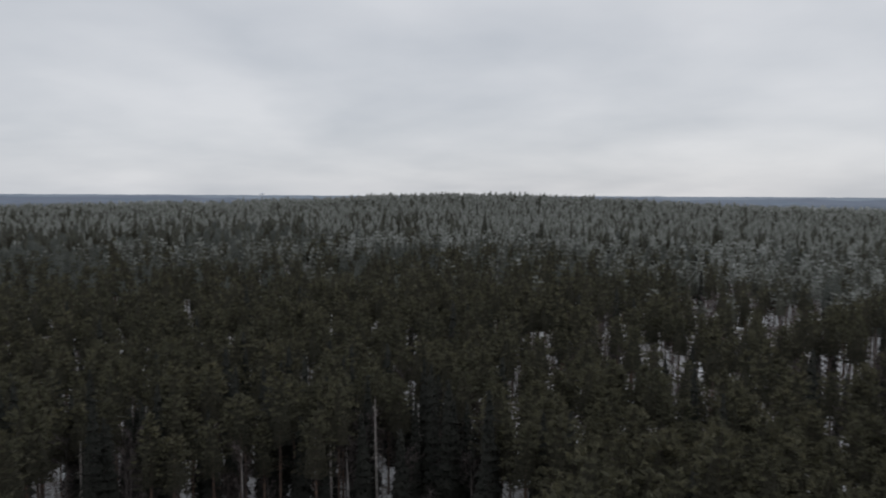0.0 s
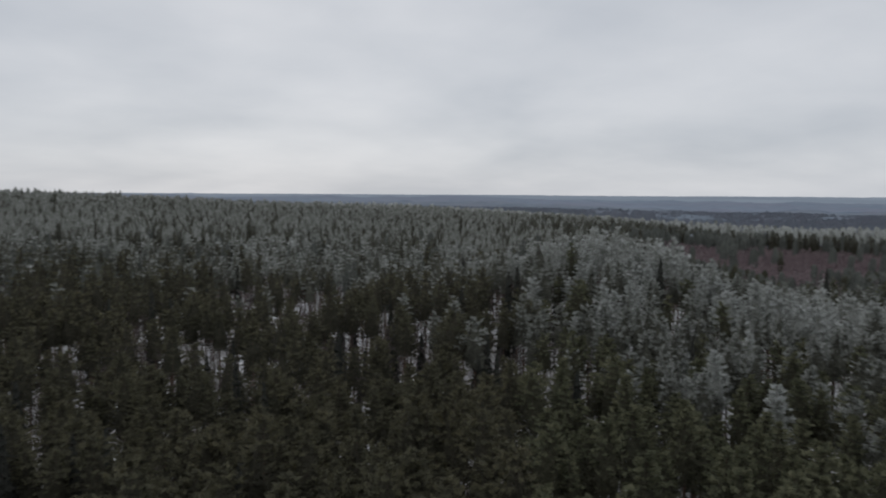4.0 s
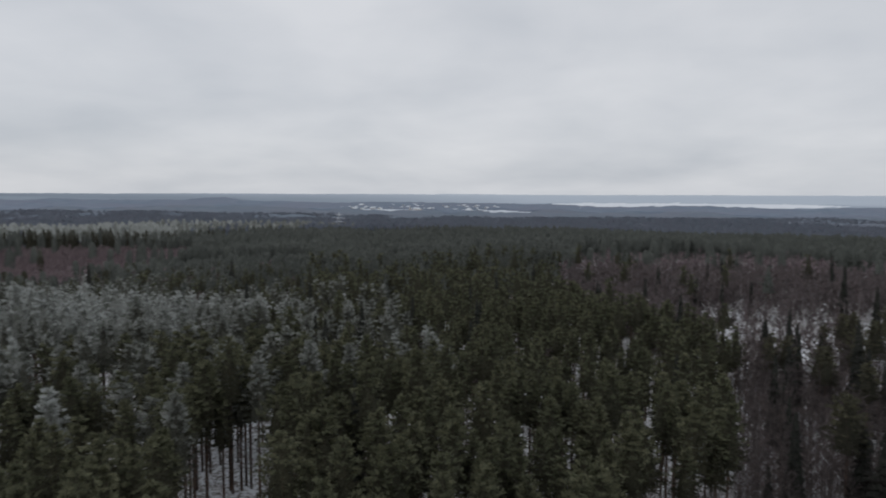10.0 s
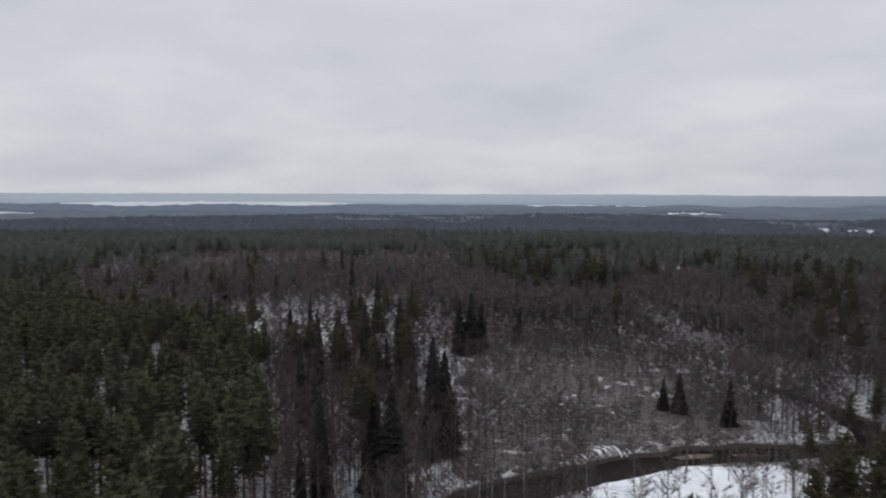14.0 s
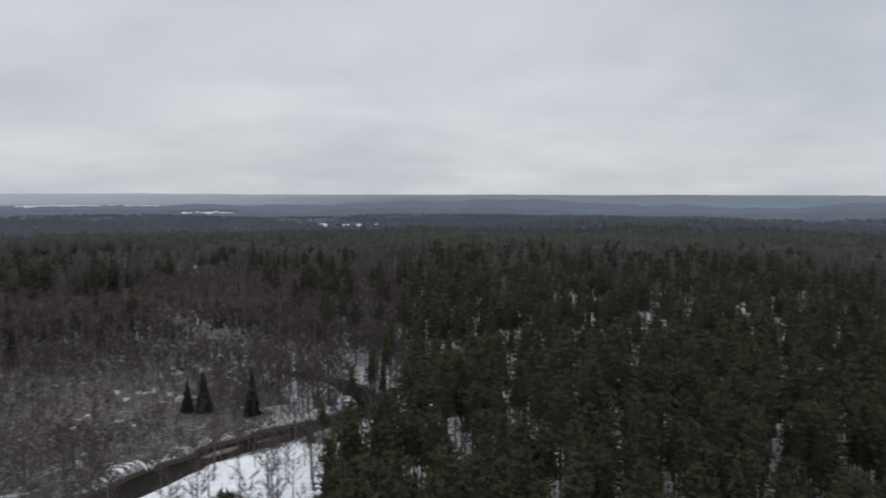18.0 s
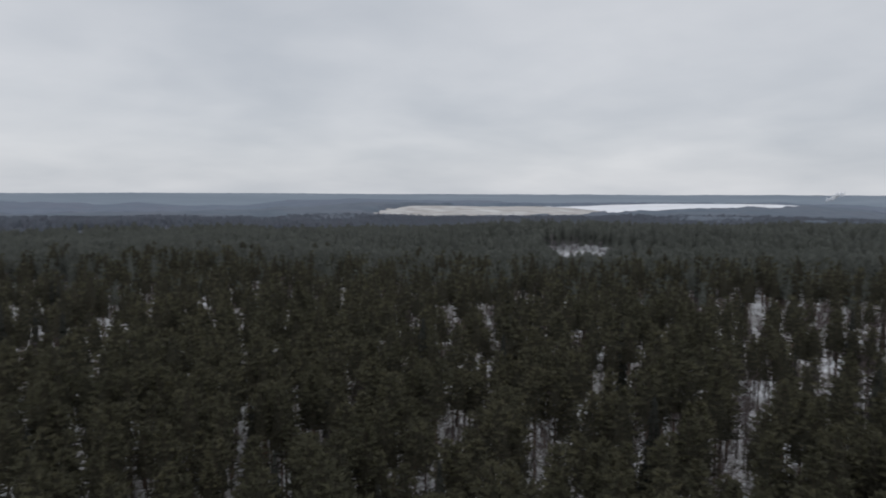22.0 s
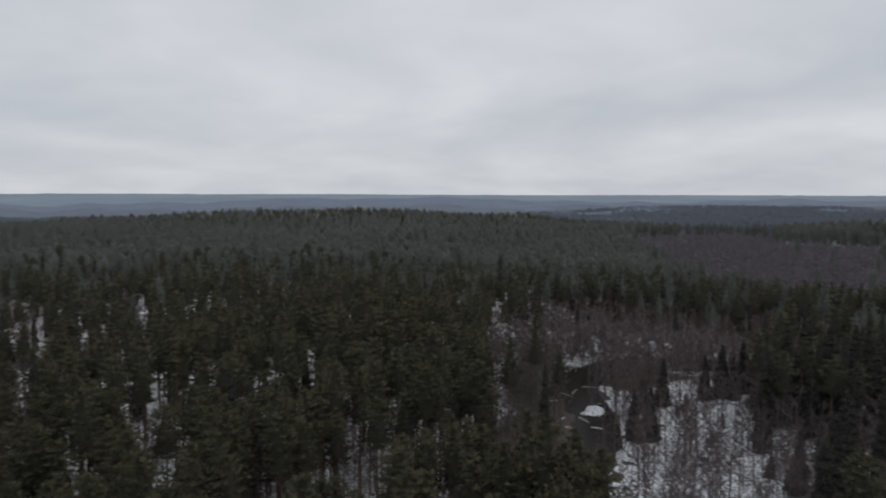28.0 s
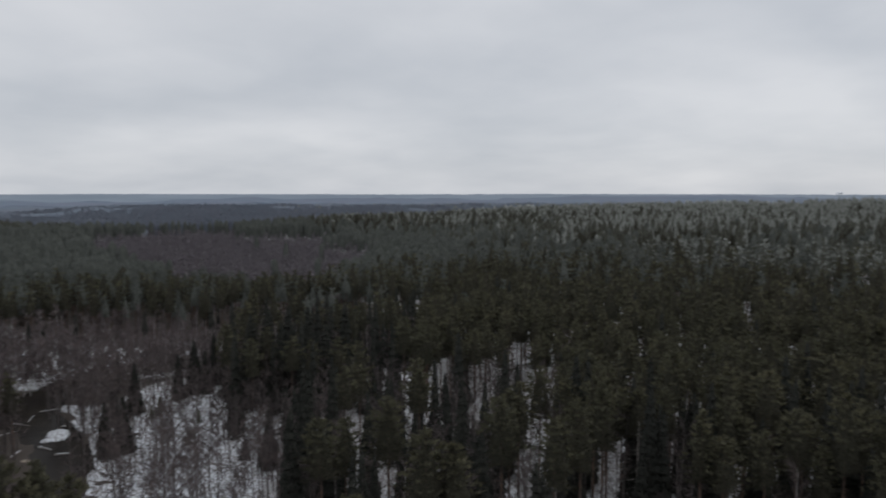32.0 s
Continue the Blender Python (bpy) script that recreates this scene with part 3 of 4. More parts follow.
# narrow gaps where snow shows between the trunks: bearing, width in degrees, distance
SLITS = [(168.1, 0.6, 177), (179, 0.7, 168), (180.1, 1.1, 180), (182.6, 1.1, 121), (185, 0.5, 254), (186, 0.7, 204),
         (187.6, 1.2, 214), (192.3, 0.5, 215), (194, 0.7, 212), (198.1, 1.4, 232), (202.4, 0.5, 244), (211.3, 0.5, 121),
         (220.5, 2.3, 113), (223.6, 0.8, 150), (234, 1.8, 121), (235.8, 1.2, 143), (239.6, 0.9, 174), (243.8, 0.7, 223),
         (245.1, 0.5, 112), (247.7, 0.6, 196), (250.9, 0.5, 157), (275.0, 0.4, 385), (278.4, 1.6, 378), (280.9, 0.4, 372),
         (306, 0.5, 196), (309.7, 0.4, 192), (311.2, 0.35, 200), (313, 0.6, 190), (322.6, 0.7, 165), (331.5, 0.5, 185), (357.5, 0.3, 158), (6, 0.6, 163)]
chance = random.Random(5)
SLITS += [(167 + 2.4 * k + chance.uniform(-0.4, 0.4), chance.uniform(0.1, 0.4), float(np.interp(167 + 2.4 * k, (166, 175, 184, 190, 200, 206), (168, 174, 195, 232, 272, 288))) + chance.uniform(-12, 12)) for k in range(16)]


# a belt of thinned wood in the south: bearings and distances of its middle
BELT_A, BELT_R = (166, 175, 184, 190, 200, 206), (166, 172, 192, 228, 268, 285)


def inside(a, r, a0, a1, r0, r1):
    return (a > a0) & (a < a1) & (r > r0) & (r < r1)


def plant(x, y, r_):
    """The kind of tree at each point, or -1 for none."""
    a, r = polar(x, y)
    d = to_river(x, y)
    u = r_.random(len(x))
    v = r_.random(len(x))
    n60, n25, n10 = vnoise(x, y, 60, 1), vnoise(x, y, 22, 2), vnoise(x, y, 7, 12)
    wob = 14 * (n25 - 0.5)
    kind = np.where(u < 0.90, PINE, np.where(u < 0.955, BARE, SPRUCE))
    kind[(kind == SPRUCE) & (r > 300)] = PINE
    kind[n10 < np.where(r < 160, 0.01, 0.05)] = -1

    def area(mask, chances):
        """chances: pine, spruce, bare, shrub; the rest stays empty."""
        c = np.cumsum(chances)
        k = np.searchsorted(c, v)
        kind[mask] = np.where(k < 4, k, -1)[mask]

    # north: pines with some spruce in front, a thinned stand with snow between the trunks
    area(((a > 325) | (a < 4)) & (r < 125 + wob), (0.46, 0.34, 0.14, 0.0))
    area(inside(a, r + wob, 12, 16, 168, 215) | inside(a, r + wob, 19, 29, 165, 242), (0.19, 0.05, 0.42, 0.05))
    kind[((a > 326) | (a < 9)) & (r + 0.5 * wob < 88)] = -1
    area(inside(a, r + wob, 8, 30, 118, 165), (0.42, 0.08, 0.20, 0.03))
    area(inside(a, r + wob, 29, 45, 112, 185), (0.58, 0.14, 0.26, 0.0))
    area(inside(a, r + wob, 54, 57.5, 150, 172) | inside(a, r + wob * 0.4, 72, 78.5, 64, 97), (0.03, 0.0, 0.0, 0.0))
    area(inside(a, r, 71, 79, 98, 148), (0.72, 0.0, 0.03, 0.0))
    stand = inside(a, r, 47, 117, 62, 215) & (kind == PINE)
    kind[stand & (v < np.where(a < 62, 0.08, 0.15))] = -1
    kind[inside(a, r, 71.5, 79, 62, 98)] = -1
    # birch scrub hollows
    area(thicket(a, r), (0.02, 0.0, 0.95, 0.0))
    area(inside(a + wob * 0.3, r + wob, 103, 165, 235, 460) & ((n60 < 0.6) | ((a < 122) & (r > 260))), (0.04, 0.02, 0.88, 0.0))
    area(inside(a + wob * 0.3, r + wob, 86, 102, 600, 900) & (n60 < 0.5), (0.15, 0.02, 0.8, 0.0))
    area(inside(a, r + wob, 128, 166, 430, 900) & (n60 < 0.45), (0.15, 0.02, 0.75, 0.0))
    area(inside(a, r + wob * 2, 170, 215, 700, 860) & (n60 < 0.5), (0.2, 0.02, 0.7, 0.0))
    # the southern valley: alders, birches, spruces, snow slopes
    edge = 116.2 - 14 * ramp01(r, 150, 240)
    edge2 = 158.8 + 5.4 * ramp01(r, 104, 122) + 3 * ramp01(r, 300, 520)
    area((a > edge) & (a < edge2) & (r < 262) & (r > 50), (0.03, 0.02, 0.62, 0.25))
    area((a > edge) & (a < 129) & (r < 205), (0.10, 0.10, 0.62, 0.08))
    area(inside(a, r, 128, 153, 140, 208), (0.0, 0.004, 0.25, 0.62))
    area(inside(a, r + wob * 0.5, 113, 131, 206, 242), (0.0, 0.01, 0.07, 0.06))
    area(inside(a, r + wob * 0.3, 141, 160, 98, 136), (0.015, 0.0, 0.09, 0.08))
    area(inside(a, r + wob * 0.3, 124, 141, 60, 122), (0.02, 0.01, 0.30, 0.15))
    area((a < edge2 + 1) & inside(a, r + wob, 154.5, 164.5, 158, 245), (0.05, 0.02, 0.38, 0.05))
    area((a < edge2 + 1) & inside(a, r + wob, 154.5, 166, 245, 330), (0.34, 0.03, 0.36, 0.05))
    # the western clearing
    area(inside(a, r + wob * 0.5, 283.5, 304, 60, 205), (0.0, 0.012, 0.24, 0.10))
    area(inside(a, r, 286, 304, 60, 150), (0.0, 0.0, 0.16, 0.08))
    area(inside(a, r + wob * 0.5, 287, 291.5, 110, 142), (0.0, 0.0, 0.05, 0.05))
    area(inside(a, r + wob * 0.5, 281, 310, 205, 254), (0.03, 0.03, 0.70, 0.0))
    area(inside(a, r + wob * 0.5, 281, 310, 254, 298), (0.84, 0.04, 0.08, 0.0))
    area(inside(a, r + wob * 0.5, 298.5, 314, 146, 235), (0.22, 0.52, 0.16, 0.0))
    area(inside(a, r + wob * 0.5, 303, 326, 60, 146), (0.10, 0.32, 0.46, 0.0))
    area(birch_hollow(a, r) & (r > 296), (0.004, 0.0, 0.95, 0.0))
    area(inside(a, r, 266, 283.6, 55, 205), (0.84, 0.04, 0.10, 0.0))
    # bare alders line the far bank
    area(inside(a + 0.12 * wob, r, 277.5, 284.6, 96, 215), (0.08, 0.02, 0.70, 0.0))
    area(inside(a, r, 268, 279, 55, 113) | inside(a, r, 278, 284, 55, 92) | inside(a, r, 283, 287.4, 55, 86), (0.84, 0.04, 0.10, 0.0))
    # southern pine woods with many gaps
    rim = 160.2 + 5.6 * ramp01(r, 98, 118)
    gaps = (a > 165) & (a < 283) & (r < 330) & ~inside(a, r, 266, 284, 55, 205) & ~inside(a, r, 277.5, 284.6, 96, 215)
    area(gaps & (r < 130), (0.86, 0.04, 0.09, 0.0))
    gaps &= r > 128
    thin = gaps & (n10 + 0.35 * n25 < 0.32 + 0.20 * ramp01(r, 150, 225))
    area(thin, (0.16, 0.02, 0.20, 0.0))
    area(gaps & (n60 > 0.68) & ~thin, (0.45, 0.05, 0.42, 0.0))
    area(inside(a, r + wob, 204, 222, 138, 215) & (n25 > 0.35), (0.52, 0.03, 0.42, 0.0))
    area(inside(a, r + wob, 22, 47, 112, 200) & (n25 > 0.42), (0.45, 0.12, 0.40, 0.0))
    belt = r - np.interp(a, BELT_A, BELT_R) + 0.6 * wob
    on = (a > 166) & (a < 206)
    area(on & (belt > -60) & (belt < -9), (0.72, 0.03, 0.14, 0.0))
    area(on & (np.abs(belt) < 9), (0.32, 0.02, 0.38, 0.0))
    # open mixed wood in the south-west: birches between the pines, snow between the trunks
    mixed = inside(a + 0.2 * wob, r, 207, 264, 84, 330) & (kind == PINE)
    fade = 1 - ramp01(a, 236, 258)
    kind[mixed & (u < 0.08 + (0.08 + 0.22 * (n25 > 0.55)) * fade)] = BARE
    kind[mixed & (u > 1 - 0.07 * fade)] = -1
    # birches and snow between the valley and the pines, with a small clump of pines in it
    area((a > 154.5) & (a < rim + 0.1 * wob) & (r > 96) & (r < 152), (0.03, 0.01, 0.22, 0.08))
    area((a > 156) & (a < rim + 0.1 * wob) & (r >= 152) & (r + wob < 330), (0.07, 0.02, 0.58, 0.05))
    area(inside(a, r + 0.5 * wob, 157, 161, 232, 258), (0.6, 0.02, 0.2, 0.0))
    for sa, sw, sr in SLITS:
        pad = 12 / r
        gap = (a > sa - pad) & (a < sa + min(sw, 0.8) + pad) & (r > 0.72 * sr) & (r < sr + 4)
        kind[gap] = np.where(v[gap] < 0.36, BARE, -1)
    for sa, sr, sh in SNAGS:
        kind[(np.abs((a - sa + 180) % 360 - 180) < 0.25) & (r > sr - 9) & (r < sr + 3)] = -1
    kind[((kind == PINE) | (kind == SPRUCE)) & inside(a, r, 128, 158, 85, 215)] = BARE
    kind[d < np.where((a > 250) & (a < 284), 7.6, 9.0)] = -1
    bare = open_ground(a, r)
    kind[bare] = np.where((r[bare] < 600) & (v[bare] < 0.45 + 0.4 * ramp01(-a[bare], -222.0, -219.5)), BARE, -1)
    kind[(kind == SPRUCE) & (r > 320)] = PINE
    return kind


def brush(x, y, r_):
    """Close-growing bare saplings and scrub in the valleys."""
    a, r = polar(x, y)
    u = r_.random(len(x))
    n = vnoise(x, y, 13, 11)
    kind = np.full(len(x), -1)
    slope = inside(a, r, 127, 160, 132, 235)
    clump = ramp01(0.6 * n + 0.4 * vnoise(x, y, 5, 15), 0.30, 0.62)
    kind[slope & (u < 0.10 + 0.50 * clump)] = SHRUB
    kind[slope & (u > np.where(a < 138, 0.62, 0.80) - 0.36 * ramp01(vnoise(x, y, 19, 27) + 0.3 * ramp01(r, 165, 205), 0.35, 0.75))] = BARE
    edge = 116.2 - 14 * ramp01(r, 150, 240)
    thinner = inside(a, r, 113, 131, 180, 240)
    dark = (a > edge) & (a < 130) & (r > 70) & (r < 232)
    kind[dark & (u < 0.66) & ~thinner] = BARE
    kind[dark & (u > 0.975) & ~thinner] = SPRUCE
    kind[thinner & (u < 0.15)] = BARE
    far = inside(a, r, 103, 166, 206, 330) & ~inside(a, r, 112, 131, 206, 244)
    kind[far & (u < 0.50)] = BARE
    kind[inside(a, r, 150, 166, 148, 236) & (u < 0.56)] = BARE
    kind[inside(a, r, 126, 143, 85, 143) & (u < 0.30)] = BARE
    kind[inside(a, r, 126, 143, 85, 143) & (u > 0.55)] = SHRUB
    kind[inside(a, r, 283, 310, 205, 236) & (u < 0.4)] = BARE
    west = inside(a, r, 286, 304, 140, 215)
    kind[west & (u < 0.36)] = BARE
    kind[inside(a, r, 277, 284.4, 98, 212) & (u < 0.34)] = BARE
    kind[inside(a, r, 280, 290, 166, 235) & (u < 0.5)] = BARE
    kind[west & (u > 0.93)] = SHRUB
    kind[inside(a, r, 287, 304, 112, 146) & (u < 0.42)] = BARE
    kind[inside(a, r, 288.5, 304, 84, 112) & (u < 0.24)] = BARE
    kind[inside(a, r, 281, 304, 215, 254) & (u < 0.2)] = BARE
    kind[inside(a, r, 303, 330, 100, 150) & (u < 0.10)] = BARE
    kind[inside(a, r, 142, 160, 100, 138) & (u < 0.07)] = BARE
    kind[inside(a, r, 142, 158, 100, 132) & (u > 0.91)] = SHRUB
    kind[inside(a, r, 258, 284, 80, 128) & (u < 0.22)] = BARE
    kind[inside(a, r, 70.8, 79.2, 99, 150) & (u < 0.13)] = PINE
    front = ((a > 326) | (a < 9)) & (r > 88) & (r < 128)
    kind[front & (u < 0.05)] = SPRUCE
    kind[front & (u > 0.90)] = BARE
    # young birches and rowans under the pines
    kind[(a > 45) & (a < 117) & (r > 80) & (r < 190) & (u > 0.95) & ~inside(a, r, 71, 79, 60, 150)] = BARE
    kind[(a > 166) & (a < 283) & (r > 96) & (r < 190) & (u > np.where((a > 206) & (a < 245), 0.90, 0.945))] = BARE
    kind[((a > 304) | (a < 60)) & (r > 96) & (r < 190) & (u > np.where((a > 10) & (a < 52), 0.91, 0.955))] = BARE
    kind[to_river(x, y) < 6.2] = -1
    return kind


def rime(x, y, z, r_):
    """How frosted a tree at that place is: 0 green, 1 rimed, 2 white. Rime lies on the high ground."""
    a, r = polar(x, y)
    f = (z - 4.5) / 10.5 * np.where((a > 303) | (a < 62), 1, 0.08) * ramp01(r, 120, 340)
    f = f + 1.34 * hill(x, y, 66, 182, 33, 37) + 0.8 * hill(x, y, 51, 222, 32, 34) + 0.4 * hill(x, y, 79, 122, 22, 20) + 1.8 * hill(x, y, 55, 800, 270, 70) + 0.75 * hill(x, y, 42, 430, 120, 150) + 0.30 * hill(x, y, 268, 690, 240, 110)
    f = f + (0.9 * (vnoise(x, y, 30, 4) - 0.5) + r_.normal(0, 0.34, len(x))) * ramp01(f, 0.05, 0.3)
    return np.where(f > 0.95, 2, np.where(f > 0.42, 1, 0))


def scatter(r0, r1, gap, seed):
    """Jittered points between two circles, standing on the ground."""
    r_ = np.random.default_rng(seed)
    n = int(2 * r1 / gap) + 2
    g = (np.arange(n) - n / 2) * gap
    X, Y = np.meshgrid(g, g)
    x, y = (X + r_.uniform(-0.46, 0.46, X.shape) * gap).ravel(), (Y + r_.uniform(-0.46, 0.46, X.shape) * gap).ravel()
    d = np.hypot(x, y)
    k = (d >= r0) & (d < r1)
    return x[k], y[k], r_


def part(name, mesh, parent, label=""):
    ob = new(name, mesh)
    ob.parent = parent
    if label:
        tagged(ob, label)
    return ob


NEEDLES = [M["needles"], M["rime"], M["frost"]]
PINE_LABEL = {0: "tall dark green Scots pine with a bare trunk", 1: "tall Scots pine lightly dusted with rime", 2: "tall Scots pine white with hoar frost", 5: "slender young olive-green Scots pine"}
LIMIT = 300


def single_tree(kind, name, label, crown, trunk, at_, size, tall, turn, category="tree"):
    ob = new(name)
    ob.matrix_world = Matrix.LocRotScale(Vector(at_), Euler((0, 0, turn)), (size, size, tall))
    ob.empty_display_size = 0.5
    tagged(ob, label, category, group=kind + " trees")
    part("crown", crown, ob, "fine bare twigs" if kind == "bare" else "")
    part("trunk", trunk, ob)
    return ob


NEAR_PINES = [pine_form(s, 19.0, 10 if s > 3 else 12, 6 if s > 3 else 5, 10, 0.55, 6, 5, s > 3) for s in range(9)]
# frost level: needles inside the crown, darker as painted shade, shoots at bough ends
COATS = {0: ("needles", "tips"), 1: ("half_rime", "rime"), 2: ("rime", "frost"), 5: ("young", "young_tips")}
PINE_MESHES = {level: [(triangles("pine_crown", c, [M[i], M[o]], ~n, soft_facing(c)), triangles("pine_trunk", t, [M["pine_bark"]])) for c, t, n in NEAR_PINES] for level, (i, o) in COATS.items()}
NEAR_SPRUCES = [spruce_form(20 + s, 17.0, 17, 8, 190, 5) for s in range(4)]
SPRUCE_MESHES = [(triangles("spruce_crown", c, [M["spruce"]], None, soft_facing(c)), triangles("spruce_trunk", t, [M["grey_bark"]])) for c, t in NEAR_SPRUCES]
NEAR_BARE = [bare_form(40 + s, 13.0, 15, 13, 0.10, 4, 0.4) for s in range(5)]
BARE_MESHES = [(triangles("bare_twigs", c, [M["twigs"]], None, soft_facing(c)), triangles("bare_trunk", t, [M["birch_bark"] if k in (1, 3) else M["grey_bark"]])) for k, (c, t) in enumerate(NEAR_BARE)]

# forms by distance: pine, spruce, bare, shrub
BANDS = [
    # r0, r1, gap, pine forms, spruce forms, bare forms, shrub forms
    (26, 54, 5.0, [pine_form(210 + s, 19, 5, 4, 2, 1.5, 4, 3, s > 3) for s in range(9)], [spruce_form(220, 17, 9, 6, 0, 3)], NEAR_BARE, [shrub_form(62, 2.2, 8, 0.06)]),
    (54, 118, 4.5, NEAR_PINES, NEAR_SPRUCES, NEAR_BARE, [shrub_form(63 + s, 2.3, 16, 0.05) for s in range(3)]),
    (118, 190, 4.5, [pine_form(10 + s, 19, 8, 5, 6, 0.72, 5, 3, s > 3) for s in range(9)], [spruce_form(70 + s, 17, 10, 7, 30, 4) for s in range(3)],
     [bare_form(74 + s, 12.5, 9, 8, 0.18, 3, 0.42) for s in range(4)], [shrub_form(78 + s, 2.5, 11, 0.17) for s in range(3)]),
    (190, 330, 4.7, [pine_form(80 + s, 19, 5, 4, 3, 1.05, 4, 3, s > 3) for s in range(9)], [spruce_form(86 + s, 16, 6, 5, 0, 3) for s in range(3)],
     [bare_form(90 + s, 12, 6, 5, 0.72, 3) for s in range(4)], [shrub_form(94, 2.2, 8, 0.4)]),
    (330, 480, 5.5, [far_form(100 + s, 19, 0.3, 2.2, 3, 4, 0.75) for s in range(4)] + [far_form(104 + s, 18, 0.3, 2.8, 2, 5, 0.5) for s in range(5)], [far_form(106, 19, 0.2, 2.4, 3, 4)], [bare_form(110 + s, 11, 5, 4, 0.95, 3, 0.3) for s in range(3)], [shrub_form(112 + 200 * s, 6.5, 6, 0.9) for s in range(3)]),
    (480, 760, 7.2, [far_form(114 + s, 19, 0.25, 2.6, 2, 4, 0.8) for s in range(4)] + [far_form(118 + s, 18, 0.25, 3.4, 1, 5, 0.5) for s in range(5)], [far_form(106, 18, 0.3, 3.4, 2, 4)], [bare_form(118 + s, 11, 4, 3, 1.5, 3, 0.3) for s in range(3)], [shrub_form(119 + 200 * s, 6.5, 5, 1.2) for s in range(3)]),
    (760, 880, 8.0, [far_form(140 + s, 19, 0.3, 3.4, 2, 4, 0.75) for s in range(4)] + [far_form(144 + s, 18, 0.3, 4.0, 1, 5, 0.5) for s in range(5)], [far_form(106, 18, 0.3, 3.4, 2, 4)], [cone_form(11, 3, 4.0, 4, 130 + s) for s in range(3)], [shrub_form(132, 7, 4, 0.9)]),
    (880, 1650, 12.0, [cone_form(16, 8, 7.0, 5, 120 + s) for s in range(4)], [cone_form(17, 7, 5.0, 4, 126)], [cone_form(11, 3, 5.5, 4, 130 + s) for s in range(3)], [shrub_form(132, 7, 4, 0.9)]),
]
NAMES = ["pine_wood", "spruce_wood", "birch_wood", "scrub"]
WORDS = ["dense dark Scots pines, rimed white on higher ground", "dark spruces standing among other trees", "leafless reddish brown birches and alders", "leafless low willow scrub on snow"]

